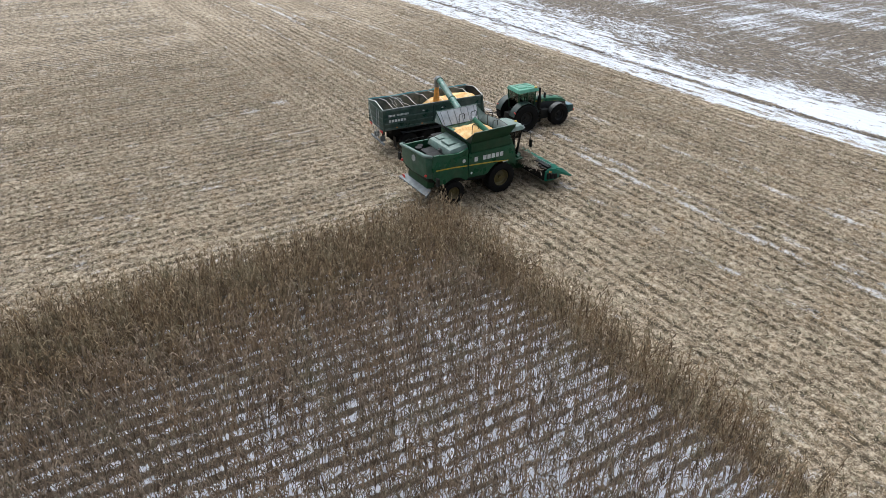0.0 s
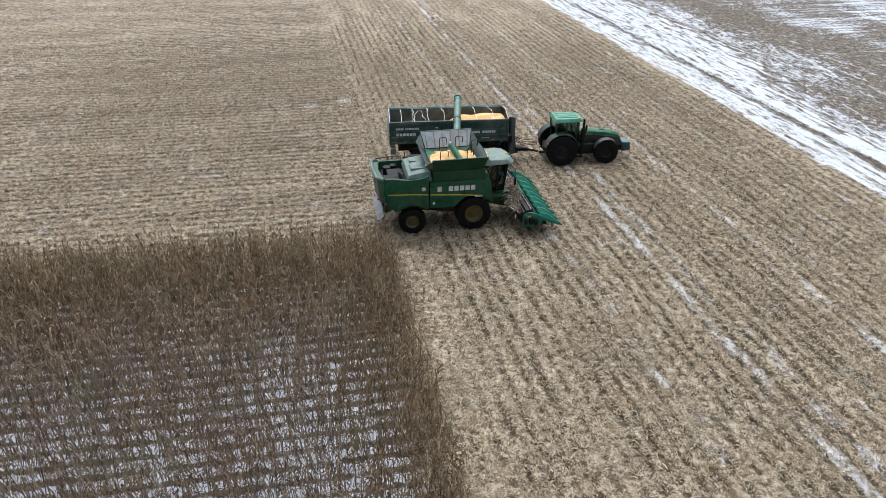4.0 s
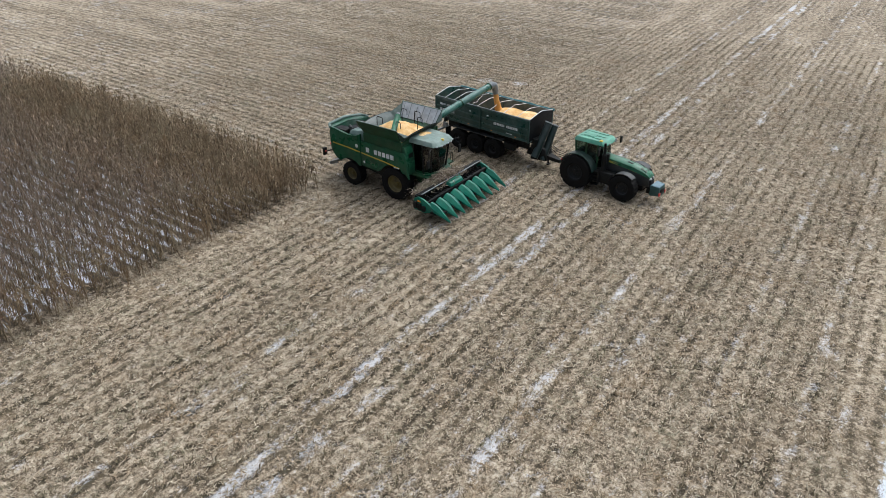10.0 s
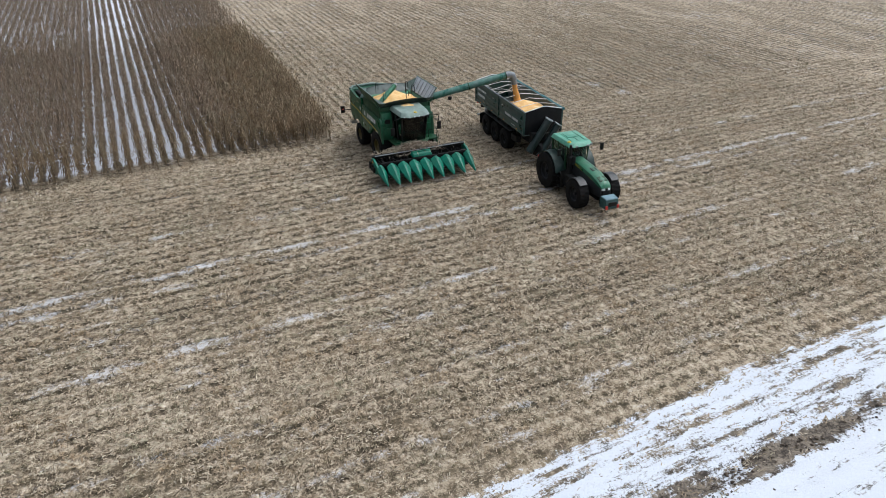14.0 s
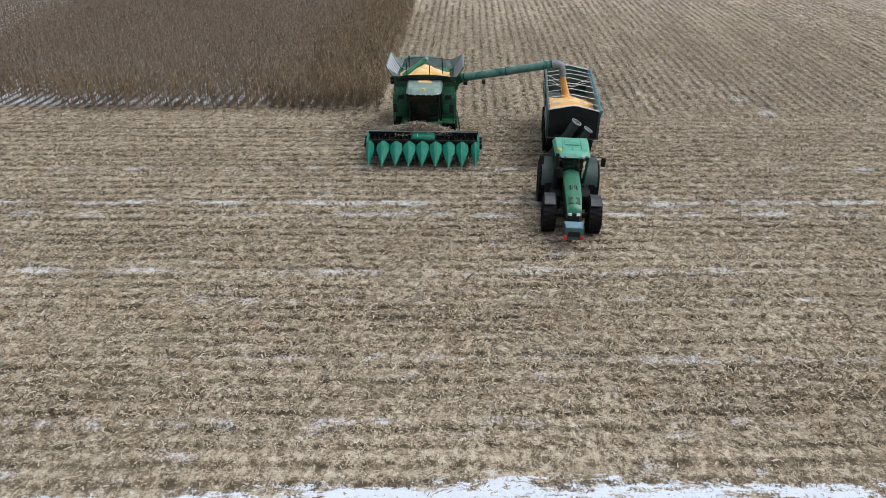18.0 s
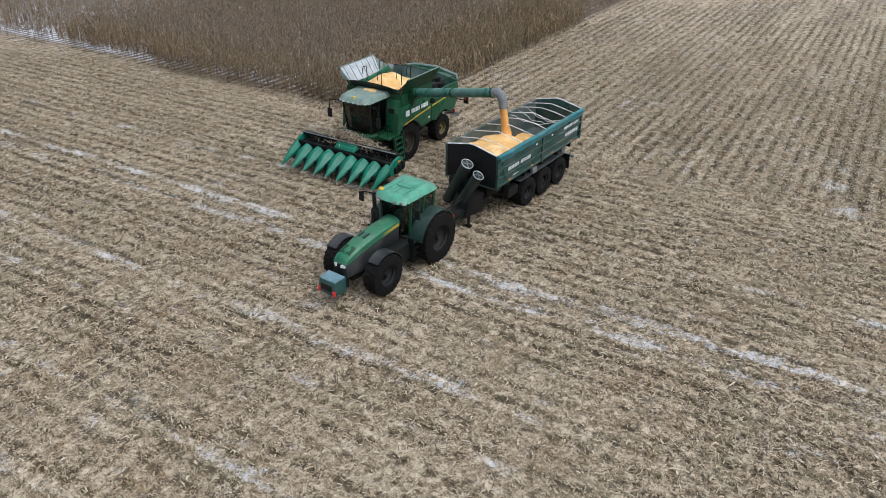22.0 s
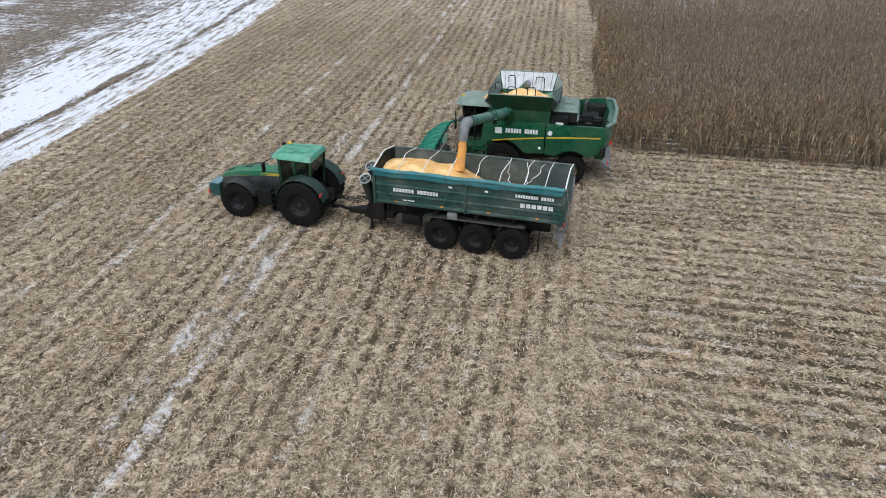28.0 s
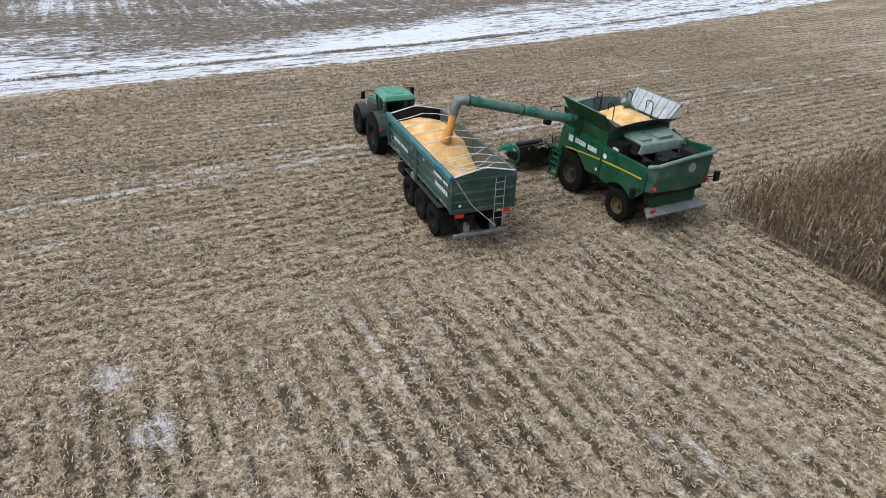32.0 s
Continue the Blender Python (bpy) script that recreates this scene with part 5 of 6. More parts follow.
def tractor():
    k = thing("farm_tractor", pose(9.08, 9.60, 0, 0, 0, -3.4), "green wheeled tractor with pale green roof and front ballast block", "tractor")
    for sy in (-1, 1):
        wheel("rear_wheel", k, 0.0, sy * 1.06, 1.03, 0.68, 0.50, sy, RIM_GREY, "dark dirty rim", 24)
        wheel("front_wheel", k, 3.06, sy * 0.98, 0.81, 0.58, 0.39, sy, RIM_GREY, "dark dirty rim", 22)
    s = Shape()
    s.rod((0, -0.8, 0.99), (0, 0.8, 0.99), 0.2, None, 14).box(-0.45, 1.6, -0.32, 0.32, 0.70, 1.30, 0.06).box(1.4, 3.9, -0.26, 0.26, 0.62, 1.15, 0.05)
    s.rod((3.06, -0.75, 0.78), (3.06, 0.75, 0.78), 0.13, None, 12)
    part("chassis", s, BLACK, k, "dark gearbox and frame")
    # hood
    def sec(x, half, zl, zt):
        return [(x, -half, zl), (x, -half, zl + 0.65 * (zt - zl)), (x, -half * 0.72, zt - 0.05), (x, -half * 0.25, zt), (x, half * 0.25, zt), (x, half * 0.72, zt - 0.05), (x, half, zl + 0.65 * (zt - zl)), (x, half, zl)]
    s = Shape()
    rings = [[s.bm.verts.new(p) for p in sec(*q)] for q in ((1.28, 0.36, 1.80, 2.16), (2.2, 0.355, 1.76, 2.12), (3.2, 0.345, 1.66, 2.01), (3.85, 0.33, 1.54, 1.84), (4.10, 0.315, 1.48, 1.71), (4.26, 0.29, 1.42, 1.54))]
    for a, b in zip(rings, rings[1:]):
        for j in range(8):
            s.bm.faces.new((a[j], a[(j + 1) % 8], b[(j + 1) % 8], b[j]))
    s.bm.faces.new(rings[0][::-1])
    s.bm.faces.new(rings[-1])
    hood = part("hood", s, HOOD_GREEN, k, "sloping green engine hood", 50)
    part("engine_side", Shape().plate([(1.28, 1.05), (1.28, 1.84), (3.2, 1.70), (3.85, 1.58), (4.22, 1.44), (4.30, 0.95), (3.5, 0.85)], -0.325, 0.325, 0.05), FENDER, k, "black engine side below the hood")
    part("grille", Shape().hull([(4.20, -0.30, 0.92), (4.20, 0.30, 0.92), (4.20, 0.26, 1.50), (4.20, -0.26, 1.50)], [(4.36, -0.24, 0.98), (4.36, 0.24, 0.98), (4.30, 0.2, 1.42), (4.30, -0.2, 1.42)], 0.02), BLACK, k)
    for side in (-1, 1):
        part("headlight", Shape().hull([(4.24, side * 0.10, 1.36), (4.24, side * 0.27, 1.36), (4.22, side * 0.27, 1.47), (4.22, side * 0.10, 1.47)], [(4.345, side * 0.10, 1.36), (4.29, side * 0.25, 1.36), (4.27, side * 0.25, 1.45), (4.325, side * 0.10, 1.45)]), WHITE, k, "white headlight")
        y = side * 0.353
        part("stripe", Shape().hull([(1.32, y, 1.83), (2.0, y * 0.99, 1.80), (4.0, y * 0.86, 1.53), (4.0, y * 0.86, 1.565), (2.0, y * 0.99, 1.90), (1.32, y, 1.95)], [(1.32, y * 1.03, 1.83), (2.0, y * 1.02, 1.80), (4.0, y * 0.905, 1.53), (4.0, y * 0.905, 1.565), (2.0, y * 1.02, 1.90), (1.32, y * 1.03, 1.95)]), YELLOW, hood, "yellow stripe")
        part("hood_vent", Shape().hull([(2.75, side * 0.04, 2.05), (3.10, side * 0.04, 2.01), (3.10, side * 0.17, 1.99), (2.75, side * 0.17, 2.03)], [(2.75, side * 0.04, 2.062), (3.10, side * 0.04, 2.025), (3.10, side * 0.17, 2.01), (2.75, side * 0.17, 2.05)]), BLACK, hood)
        part("hood_vent", Shape().hull([(3.62, side * 0.05, 1.885), (3.98, side * 0.05, 1.76), (3.98, side * 0.24, 1.73), (3.62, side * 0.24, 1.855)], [(3.62, side * 0.05, 1.91), (3.98, side * 0.05, 1.79), (3.98, side * 0.24, 1.765), (3.62, side * 0.24, 1.885)]), SHADED_GREEN, hood, "dark vent on the hood nose")
    # front ballast
    s = Shape()
    s.hull([(4.40, -0.42, 0.50), (4.40, 0.42, 0.50), (4.40, 0.42, 1.14), (4.40, -0.42, 1.14)], [(5.02, -0.40, 0.58), (5.02, 0.40, 0.58), (4.95, 0.38, 1.10), (4.95, -0.38, 1.10)], 0.06)
    bal = part("front_ballast", s, BALLAST_BODY, k, "dark green front ballast block with pale top")
    part("ballast_top", Shape().hull([(4.42, -0.40, 1.135), (4.94, -0.37, 1.105), (4.94, 0.37, 1.105), (4.42, 0.40, 1.135)], [(4.46, -0.38, 1.165), (4.91, -0.35, 1.135), (4.91, 0.35, 1.135), (4.46, 0.38, 1.165)]), BALLAST, bal, "pale blue-grey top plate")
    part("ballast_recess", Shape().box(4.97, 5.025, -0.24, 0.24, 0.74, 0.96, 0.01), BLACK, bal)
    for side in (-1, 1):
        part("ballast_reflector", Shape().box(4.95, 5.035, side * 0.34 - 0.06, side * 0.34 + 0.06, 0.60, 0.78, 0.01), RED, bal, "red reflector")
    part("front_linkage", Shape().box(4.15, 4.45, -0.30, 0.30, 0.55, 0.95, 0.03), BLACK, k)
    # fenders
    for side in (-1, 1):
        s = Shape()
        pts = [(1.15 * math.cos(radians(a)), 1.03 + 1.15 * math.sin(radians(a))) for a in range(12, 171, 12)]
        inner = [(x * 0.965, 1.03 + (z - 1.03) * 0.965) for x, z in pts]
        s.plate(pts + inner[::-1], *sorted((side * 0.64, side * 1.28)))
        part("rear_fender", s, FENDER_GREEN, k, "dark green rear fender")
        s = Shape()
        pts = [(3.06 + 0.90 * math.cos(radians(a)), 0.81 + 0.90 * math.sin(radians(a))) for a in range(52, 161, 12)]
        inner = [(x, z - 0.035) for x, z in pts]
        s.plate(pts + inner[::-1], *sorted((side * 0.76, side * 1.22)))
        part("front_fender", s, FENDER, k, "dark dusty front mudguard")
        s = Shape()
        s.box(0.95, 2.25, side * 0.42 if side > 0 else -0.92, 0.92 if side > 0 else -0.42, 0.62, 1.32, 0.08)
        part("fuel_tank", s, BLACK, k)
        s = Shape()
        for j in range(4):
            s.box(1.0, 1.4, side * 0.98 - 0.14, side * 0.98 + 0.14, 0.5 + 0.27 * j, 0.53 + 0.27 * j)
        s.box(0.98, 1.0, side * 0.98 - 0.14, side * 0.98 + 0.14, 0.5, 1.5).box(1.4, 1.42, side * 0.98 - 0.14, side * 0.98 + 0.14, 0.5, 1.5)
        part("steps", s, BLACK, k)
        s = Shape()
        s.pipe([(1.30, side * 0.75, 2.86), (1.45, side * 1.30, 2.86), (1.45, side * 1.36, 2.80)], 0.02, 6)
        arm = part("mirror_arm", s, BLACK, k)
        part("mirror", Shape().box(1.41, 1.49, side * 1.36 - 0.10, side * 1.36 + 0.10, 2.45, 2.84, 0.02), BLACK, arm)
        part("tail_lamp", Shape().box(-1.02, -0.96, side * 1.2 - 0.10, side * 1.2 + 0.10, 1.50, 1.62, 0.01), RED, k, "red tail lamp")
    # cab
    low = [(-0.30, -0.66, 1.38), (0.35, -0.68, 1.38), (1.05, -0.64, 1.38), (1.30, -0.42, 1.38), (1.30, 0.42, 1.38), (1.05, 0.64, 1.38), (0.35, 0.68, 1.38), (-0.30, 0.66, 1.38), (-0.30, -0.66, 1.38)]
    high = [(-0.42, -0.76, 2.84), (0.32, -0.79, 2.84), (1.06, -0.75, 2.84), (1.26, -0.50, 2.84), (1.26, 0.50, 2.84), (1.06, 0.75, 2.84), (0.32, 0.79, 2.84), (-0.42, 0.76, 2.84), (-0.42, -0.76, 2.84)]
    panes(k, low, high, "green tinted cab glass", TRACTOR_GLASS)
    for px, py, qx, qy in ((-0.30, 0.66, -0.42, 0.76), (1.05, 0.64, 1.06, 0.75), (0.35, 0.68, 0.32, 0.79)):
        for side in (-1, 1):
            part("cab_pillar", Shape().rod((px, side * py, 1.3), (qx, side * qy, 2.86), 0.055, None, 8), SHADED_GREEN, k, "green cab pillar")
    s = Shape().box(-0.42, 1.30, -0.68, 0.68, 1.15, 1.42, 0.04)
    part("cab_frame", s, BLACK, k)
    s = Shape()
    s.box(0.0, 0.5, -0.27, 0.27, 1.42, 1.85, 0.06).box(-0.08, 0.08, -0.27, 0.27, 1.8, 2.5, 0.05)
    part("driver_seat", s, SEAT, k, "dark empty driver seat")
    s = Shape()
    s.rod((1.05, 0, 1.42), (0.92, 0, 1.98), 0.045).rod((0.90, 0, 1.98), (0.93, 0, 2.01), 0.19, None, 18)
    part("steering_wheel", s, BLACK, k)
    part("cab_console", Shape().box(0.98, 1.24, -0.36, 0.36, 1.42, 1.92, 0.06), BLACK, k)
    part("side_console", Shape().box(-0.1, 0.62, -0.62, -0.36, 1.42, 1.95, 0.05), BLACK, k)
    s = Shape()
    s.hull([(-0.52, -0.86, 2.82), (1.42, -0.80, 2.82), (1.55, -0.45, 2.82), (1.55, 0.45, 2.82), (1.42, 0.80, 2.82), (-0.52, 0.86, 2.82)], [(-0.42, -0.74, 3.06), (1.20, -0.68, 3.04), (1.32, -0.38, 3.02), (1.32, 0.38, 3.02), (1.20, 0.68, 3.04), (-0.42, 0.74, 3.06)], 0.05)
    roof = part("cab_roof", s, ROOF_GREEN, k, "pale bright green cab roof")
    s = Shape()
    for y in (-0.42, 0.0, 0.42):
        s.box(-0.30, 1.10, y - 0.015, y + 0.015, 3.045, 3.075, 0.005)
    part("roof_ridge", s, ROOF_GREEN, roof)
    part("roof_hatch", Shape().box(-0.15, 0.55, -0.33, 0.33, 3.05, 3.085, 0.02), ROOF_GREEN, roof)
    part("antenna_dome", Shape().rod((1.14, -0.60, 3.03), (1.13, -0.60, 3.10), 0.12, 0.09, 14), YELLOW, roof, "small yellow antenna dome")
    for y in (-0.62, -0.35, 0.35, 0.62):
        part("work_lamp", Shape().box(1.44 if abs(y) > 0.5 else 1.54, 1.50 if abs(y) > 0.5 else 1.60, y - 0.07, y + 0.07, 2.84, 2.93, 0.01), GREY, roof)
    s = Shape()
    s.rod((1.50, -0.66, 1.25), (1.50, -0.66, 2.30), 0.15, None, 14).rod((1.50, -0.66, 2.30), (1.50, -0.66, 2.40), 0.15, 0.085, 14).rod((1.50, -0.66, 2.40), (1.48, -0.68, 3.0), 0.08, None, 12)
    part("exhaust", s, BLACK, k, "black exhaust stack beside the cab")
    part("air_intake", Shape().rod((1.62, -0.52, 1.9), (1.62, -0.52, 2.35), 0.12, None, 12), BLACK, k)
    # hitch
    s = Shape()
    s.box(-0.95, -0.35, -0.35, 0.35, 0.75, 1.25, 0.05).box(-1.25, -0.4, -0.08, 0.08, 0.48, 0.60, 0.01)
    for side in (-1, 1):
        s.rod((-0.4, side * 0.42, 0.75), (-1.15, side * 0.45, 0.70), 0.045, None, 8).rod((-0.5, side * 0.35, 1.25), (-1.0, side * 0.44, 0.72), 0.03, None, 8)
    part("rear_linkage", s, BLACK, k, "black rear linkage and drawbar")
    return k


harvester, mouth = combine()
maize_header()
wagon = trailer()
tractor()

# load in the trailer, and the stream of grain that falls on it
def load_top(x, y):
    ridge = 3.12 - 0.10 * abs(x - 2.3) if x > 0.9 else 2.98 - 0.50 * (0.9 - x)
    return ridge + 0.10 * math.exp(-((x - 0.9) ** 2 + y * y) / 0.5) - 0.22 * (y / 1.2) ** 2 - (0.10 * math.exp(-((x - 1.9) / 0.45) ** 2))


load = part("maize_load", heap(-2.55, 3.76, -1.20, 1.20, 1.90, load_top, 0.05, 64), GRAIN, None, "", 60)
load.matrix_world = wagon.matrix_world.copy()
tagged(load, "heap of bright yellow maize grain in the trailer", "grain")


def falling(mouth):
    s = Shape()
    low = Vector((mouth.x + 0.10, mouth.y + 0.22, 2.95))
    pts = [mouth.lerp(low, k / 7) + Vector((0.015 * math.sin(k * 2.0), 0.06 * (k / 7) ** 2, 0.0)) for k in range(8)]
    s.pipe(pts, [0.15, 0.16, 0.17, 0.18, 0.19, 0.205, 0.225, 0.26], 14)
    for v in s.bm.verts:
        d = noise.noise_vector(v.co * 5.0)
        v.co += 0.035 * d
    ob = part("grain_stream", s, FRESH, None, "", 60)
    tagged(ob, "thick stream of maize grain falling from the spout", "grain")


falling(mouth)


def spilled_grain(at):
    """Maize that has fallen on the roof of the cab."""
    ob = part("spilled_grain", heap(0.60, 1.35, -0.62, 0.62, 3.685, [(0.78, 0.12, 0.055, 0.17), (0.86, -0.22, 0.045, 0.15), (1.0, 0.3, 0.035, 0.12)], 0.006, 22), GRAIN, None, "", 60)
    ob.matrix_world = at
    tagged(ob, "thin scatter of yellow maize on the cab roof", "grain", kind="stuff")


spilled_grain(harvester.matrix_world)


# ---- dry plants and snow on the ground ----
rng = np.random.default_rng(7)


def turned(local, yaw, place, size):
    """Copies of local points (n, k, 3), turned about z, scaled and set down."""
    c, s = np.cos(yaw)[:, None], np.sin(yaw)[:, None]
    size = size[:, None]
    x, y, z = local[..., 0] * size, local[..., 1] * size, local[..., 2] * size
    return np.stack([c * x - s * y + place[:, 0, None], s * x + c * y + place[:, 1, None], z + place[:, 2, None]], -1)


def strips(n, length, width, yaw, place, lift, sag):
    """Bent straps of two quads each: verts (n, 6, 3) and the quads of all."""
    u = np.array([-0.5, -0.5, 0.0, 0.0, 0.5, 0.5])
    v = np.array([-0.5, 0.5, -0.5, 0.5, -0.3, 0.3])
    x, y = u[None] * length[:, None], v[None] * width[:, None]
    z = np.stack([lift[:, 0], lift[:, 0] + lift[:, 2], lift[:, 1], lift[:, 1] + lift[:, 2], sag, sag + lift[:, 2]], -1)
    c, s = np.cos(yaw)[:, None], np.sin(yaw)[:, None]
    verts = np.stack([c * x - s * y + place[:, 0, None], s * x + c * y + place[:, 1, None], z + place[:, 2, None]], -1)
    quad = np.array([[0, 2, 3, 1], [2, 4, 5, 3]])
    faces = (quad[None] + (np.arange(n) * 6)[:, None, None]).reshape(-1, 4)
    return verts.reshape(-1, 3), faces


def scatter(x0, x1, y0, y1, per):
    n = int((x1 - x0) * (y1 - y0) * per)
    return np.stack([rng.uniform(x0, x1, n), rng.uniform(y0, y1, n), np.zeros(n)], -1)


def clumps(p, size, seed):
    """A lumpy field over the plan, about -1 to 1 and more, with lumps of the given size."""
    r = np.random.default_rng(seed)
    f = np.zeros(len(p))
    for k in range(10):
        a, w = r.uniform(0, math.pi), 2 * math.pi / (size * r.uniform(0.7, 1.8))
        f += np.sin(w * (p[:, 0] * math.cos(a) + p[:, 1] * math.sin(a)) + r.uniform(0, 6.28))
    return f / 2.2


def litter():
    p = scatter(-60, 29.5, -58, 66, 200)
    def out_of(q):
        return np.maximum(np.maximum(-24 - q[:, 0], -26 - q[:, 1]), q[:, 1] - 34)
    p = p[rng.random(len(p)) < np.clip(1 - np.maximum(out_of(p), 0) / 16.0, 0.10, 1.0)]
    p = p[~((p[:, 0] + LEAN * p[:, 1] < CORN_X - 0.3) & (p[:, 1] < CORN_Y - 0.2))]
    p = p[rng.random(len(p)) < np.clip(0.60 + 0.80 * clumps(p, 0.36, 3) + 0.14 * clumps(p, 3.0, 8), 0.03, 1.0)]
    edge = strip_edge(p[:, 1])
    p = p[p[:, 0] < edge + rng.normal(-0.35, 0.5, len(p))]
    # straw blown on to the snow and into its bare furrow
    y = rng.uniform(-28, 34, 5200)
    u = np.where(rng.random(5200) < 0.55, rng.normal(3.2, 0.32, 5200) + 0.3 * np.sin(y * 0.9), rng.uniform(-0.6, 2.8, 5200))
    q = np.stack([strip_edge(y) + u, y, 0 * y + 0.03], -1)
    p = np.concatenate([p, q[clumps(q, 1.1, 44) > 0.1]])
    thin = np.zeros(len(p), bool)
    for x0, w in ((5.75, 0.3), (9.75, 0.3), (10.9, 0.3), (16.0, 0.4), (21.5, 0.3), (24.6, 0.35)):
        thin |= np.abs(p[:, 0] + LEAN * p[:, 1] - x0 + 0.25 * np.sin(p[:, 1] * 0.4)) < w
    p = p[~(thin & (rng.random(len(p)) < 0.30))]
    hx = p[:, 0] + LEAN * p[:, 1]
    near_row = np.abs((np.where(hx > HEAD_X, hx - HEAD_ROW, p[:, 1] - CORN_ROW) / ROW + 0.5) % 1.0 - 0.5) < 0.19
    worn = np.clip(0.32 + 0.36 * clumps(p, 1.6, 12), 0, 0.75) * np.clip((20 - p[:, 0]) / 10, 0.5, 1)
    p = p[~(near_row & (rng.random(len(p)) < worn))]
    n = len(p)
    head = p[:, 0] + LEAN * p[:, 1] > HEAD_X
    yaw = np.where(rng.random(n) < 0.45, np.where(head, math.pi / 2, 0) + rng.normal(0, 0.5, n), rng.uniform(0, math.pi, n))
    def lay(q, a, long, name, label):
        n = len(q)
        lift = np.stack([rng.uniform(-0.01, 0.05, n), rng.uniform(0.02, 0.10, n), rng.uniform(-0.03, 0.03, n)], -1)
        if long:
            v, f = strips(n, rng.uniform(0.09, 0.19, n) + 0.16 * rng.random(n) ** 3, rng.uniform(0.016, 0.042, n), a, q, lift, rng.uniform(0.0, 0.07, n))
        else:
            le, wi = rng.uniform(0.025, 0.085, n), rng.uniform(0.008, 0.020, n)
            c, s = np.cos(a), np.sin(a)
            d, e = np.stack([c * le, s * le, rng.uniform(-0.035, 0.035, n)], -1), np.stack([-s * wi, c * wi, rng.uniform(-0.008, 0.008, n)], -1)
            m = q + np.stack([0 * c, 0 * c, rng.uniform(0.015, 0.06, n)], -1)
            v = np.stack([m - d - e, m + d - e, m + d + e, m - d + e], 1).reshape(-1, 3)
            f = np.arange(4 * n).reshape(n, 4)
        tagged(array_mesh(name, v, f, LITTER), label, "straw", kind="stuff")
    long = rng.random(n) < 0.27
    lay(p[long], yaw[long], True, "straw_litter", "pale dry maize leaves and stalks strewn on the soil")
    # broad husks and whole leaves
    q = p[(rng.random(n) < 0.05) & (out_of(p) < 0)]
    m = len(q)
    lift = np.stack([rng.uniform(0.0, 0.05, m), rng.uniform(0.05, 0.13, m), rng.uniform(-0.03, 0.03, m)], -1)
    v, f = strips(m, rng.uniform(0.10, 0.24, m), rng.uniform(0.028, 0.058, m), rng.uniform(0, math.pi, m), q, lift, rng.uniform(0.0, 0.08, m))
    tagged(array_mesh("maize_husks", v, f, LITTER), "broad pale dry husks lying on the straw", "straw", kind="stuff")
    lay(p[~long], yaw[~long], False, "fine_chaff", "fine chopped straw strewn on the soil")


litter()


def spikes(p, height, radius, lean):
    """Three-sided leaning stalks."""
    n = len(p)
    a = np.array([0, 2.094, 4.189])
    ring = np.stack([np.cos(a), np.sin(a), 0 * a], -1)[None] * radius[:, None, None]
    top = ring * 0.8 + np.concatenate([lean, height[:, None]], -1)[:, None]
    verts = np.concatenate([ring, top], 1) + p[:, None]
    q = np.array([[0, 1, 4, 3], [1, 2, 5, 4], [2, 0, 3, 5]])
    return verts.reshape(-1, 3), (q[None] + (np.arange(n) * 6)[:, None, None]).reshape(-1, 4)


def stubble():
    """Cut stalks in rows, each with the torn leaves left at its foot."""
    pts = []
    for x in np.arange(HEAD_ROW, 28.0, ROW):
        y = np.arange(-30, 52, 0.20)
        pts.append(np.stack([x - LEAN * y + rng.normal(0, 0.05, len(y)), y + rng.normal(0, 0.07, len(y)), 0 * y - 0.03], -1))
    for y in np.arange(CORN_ROW + ROW, 46, ROW):
        x = np.arange(-48, HEAD_X - LEAN * y, 0.20)
        pts.append(np.stack([x + rng.normal(0, 0.07, len(x)), y + rng.normal(0, 0.05, len(x)), 0 * x - 0.03], -1))
    p = np.concatenate(pts)
    p = p[p[:, 0] < 27.0 - 0.07 * p[:, 1] + np.where(p[:, 1] < 0, 0.0014 * p[:, 1] ** 2, 0)]
    p = p[rng.random(len(p)) < 0.46 + 0.34 * clumps(p, 1.8, 21)]
    n = len(p)
    v, f = spikes(p, rng.uniform(0.07, 0.17, n), rng.uniform(0.011, 0.020, n), rng.normal(0, 0.06, (n, 2)))
    tagged(array_mesh("stubble_stalks", v, f, STUBBLE), "short cut maize stubble standing in rows", "stubble", kind="stuff")
    q = np.repeat(p, 4, axis=0)
    n = len(q)
    a = rng.uniform(0, 2 * math.pi, n)
    d = np.stack([np.cos(a), np.sin(a), 0 * a], -1)
    side = np.stack([-np.sin(a), np.cos(a), 0 * a], -1) * rng.uniform(0.010, 0.024, n)[:, None]
    out, up = rng.uniform(0.05, 0.17, n)[:, None], rng.uniform(0.03, 0.17, n)
    foot = q + d * 0.012 + np.array([0, 0, 0.02])
    mid = foot + d * out * 0.5 + np.stack([0 * a, 0 * a, up], -1)
    tip = foot + d * out * 1.15 + np.stack([0 * a, 0 * a, up * rng.uniform(0.1, 1.2, n)], -1)
    v = np.stack([foot - side * 0.6, foot + side * 0.6, mid - side, mid + side, tip - side * 0.3, tip + side * 0.3], 1).reshape(-1, 3)
    f = (np.array([[0, 1, 3, 2], [2, 3, 5, 4]])[None] + (np.arange(n) * 6)[:, None, None]).reshape(-1, 4)
    tagged(array_mesh("leaf_tufts", v, f, TUFT), "dull brown torn leaves at the foot of the stubble", "stubble", kind="stuff")


stubble()


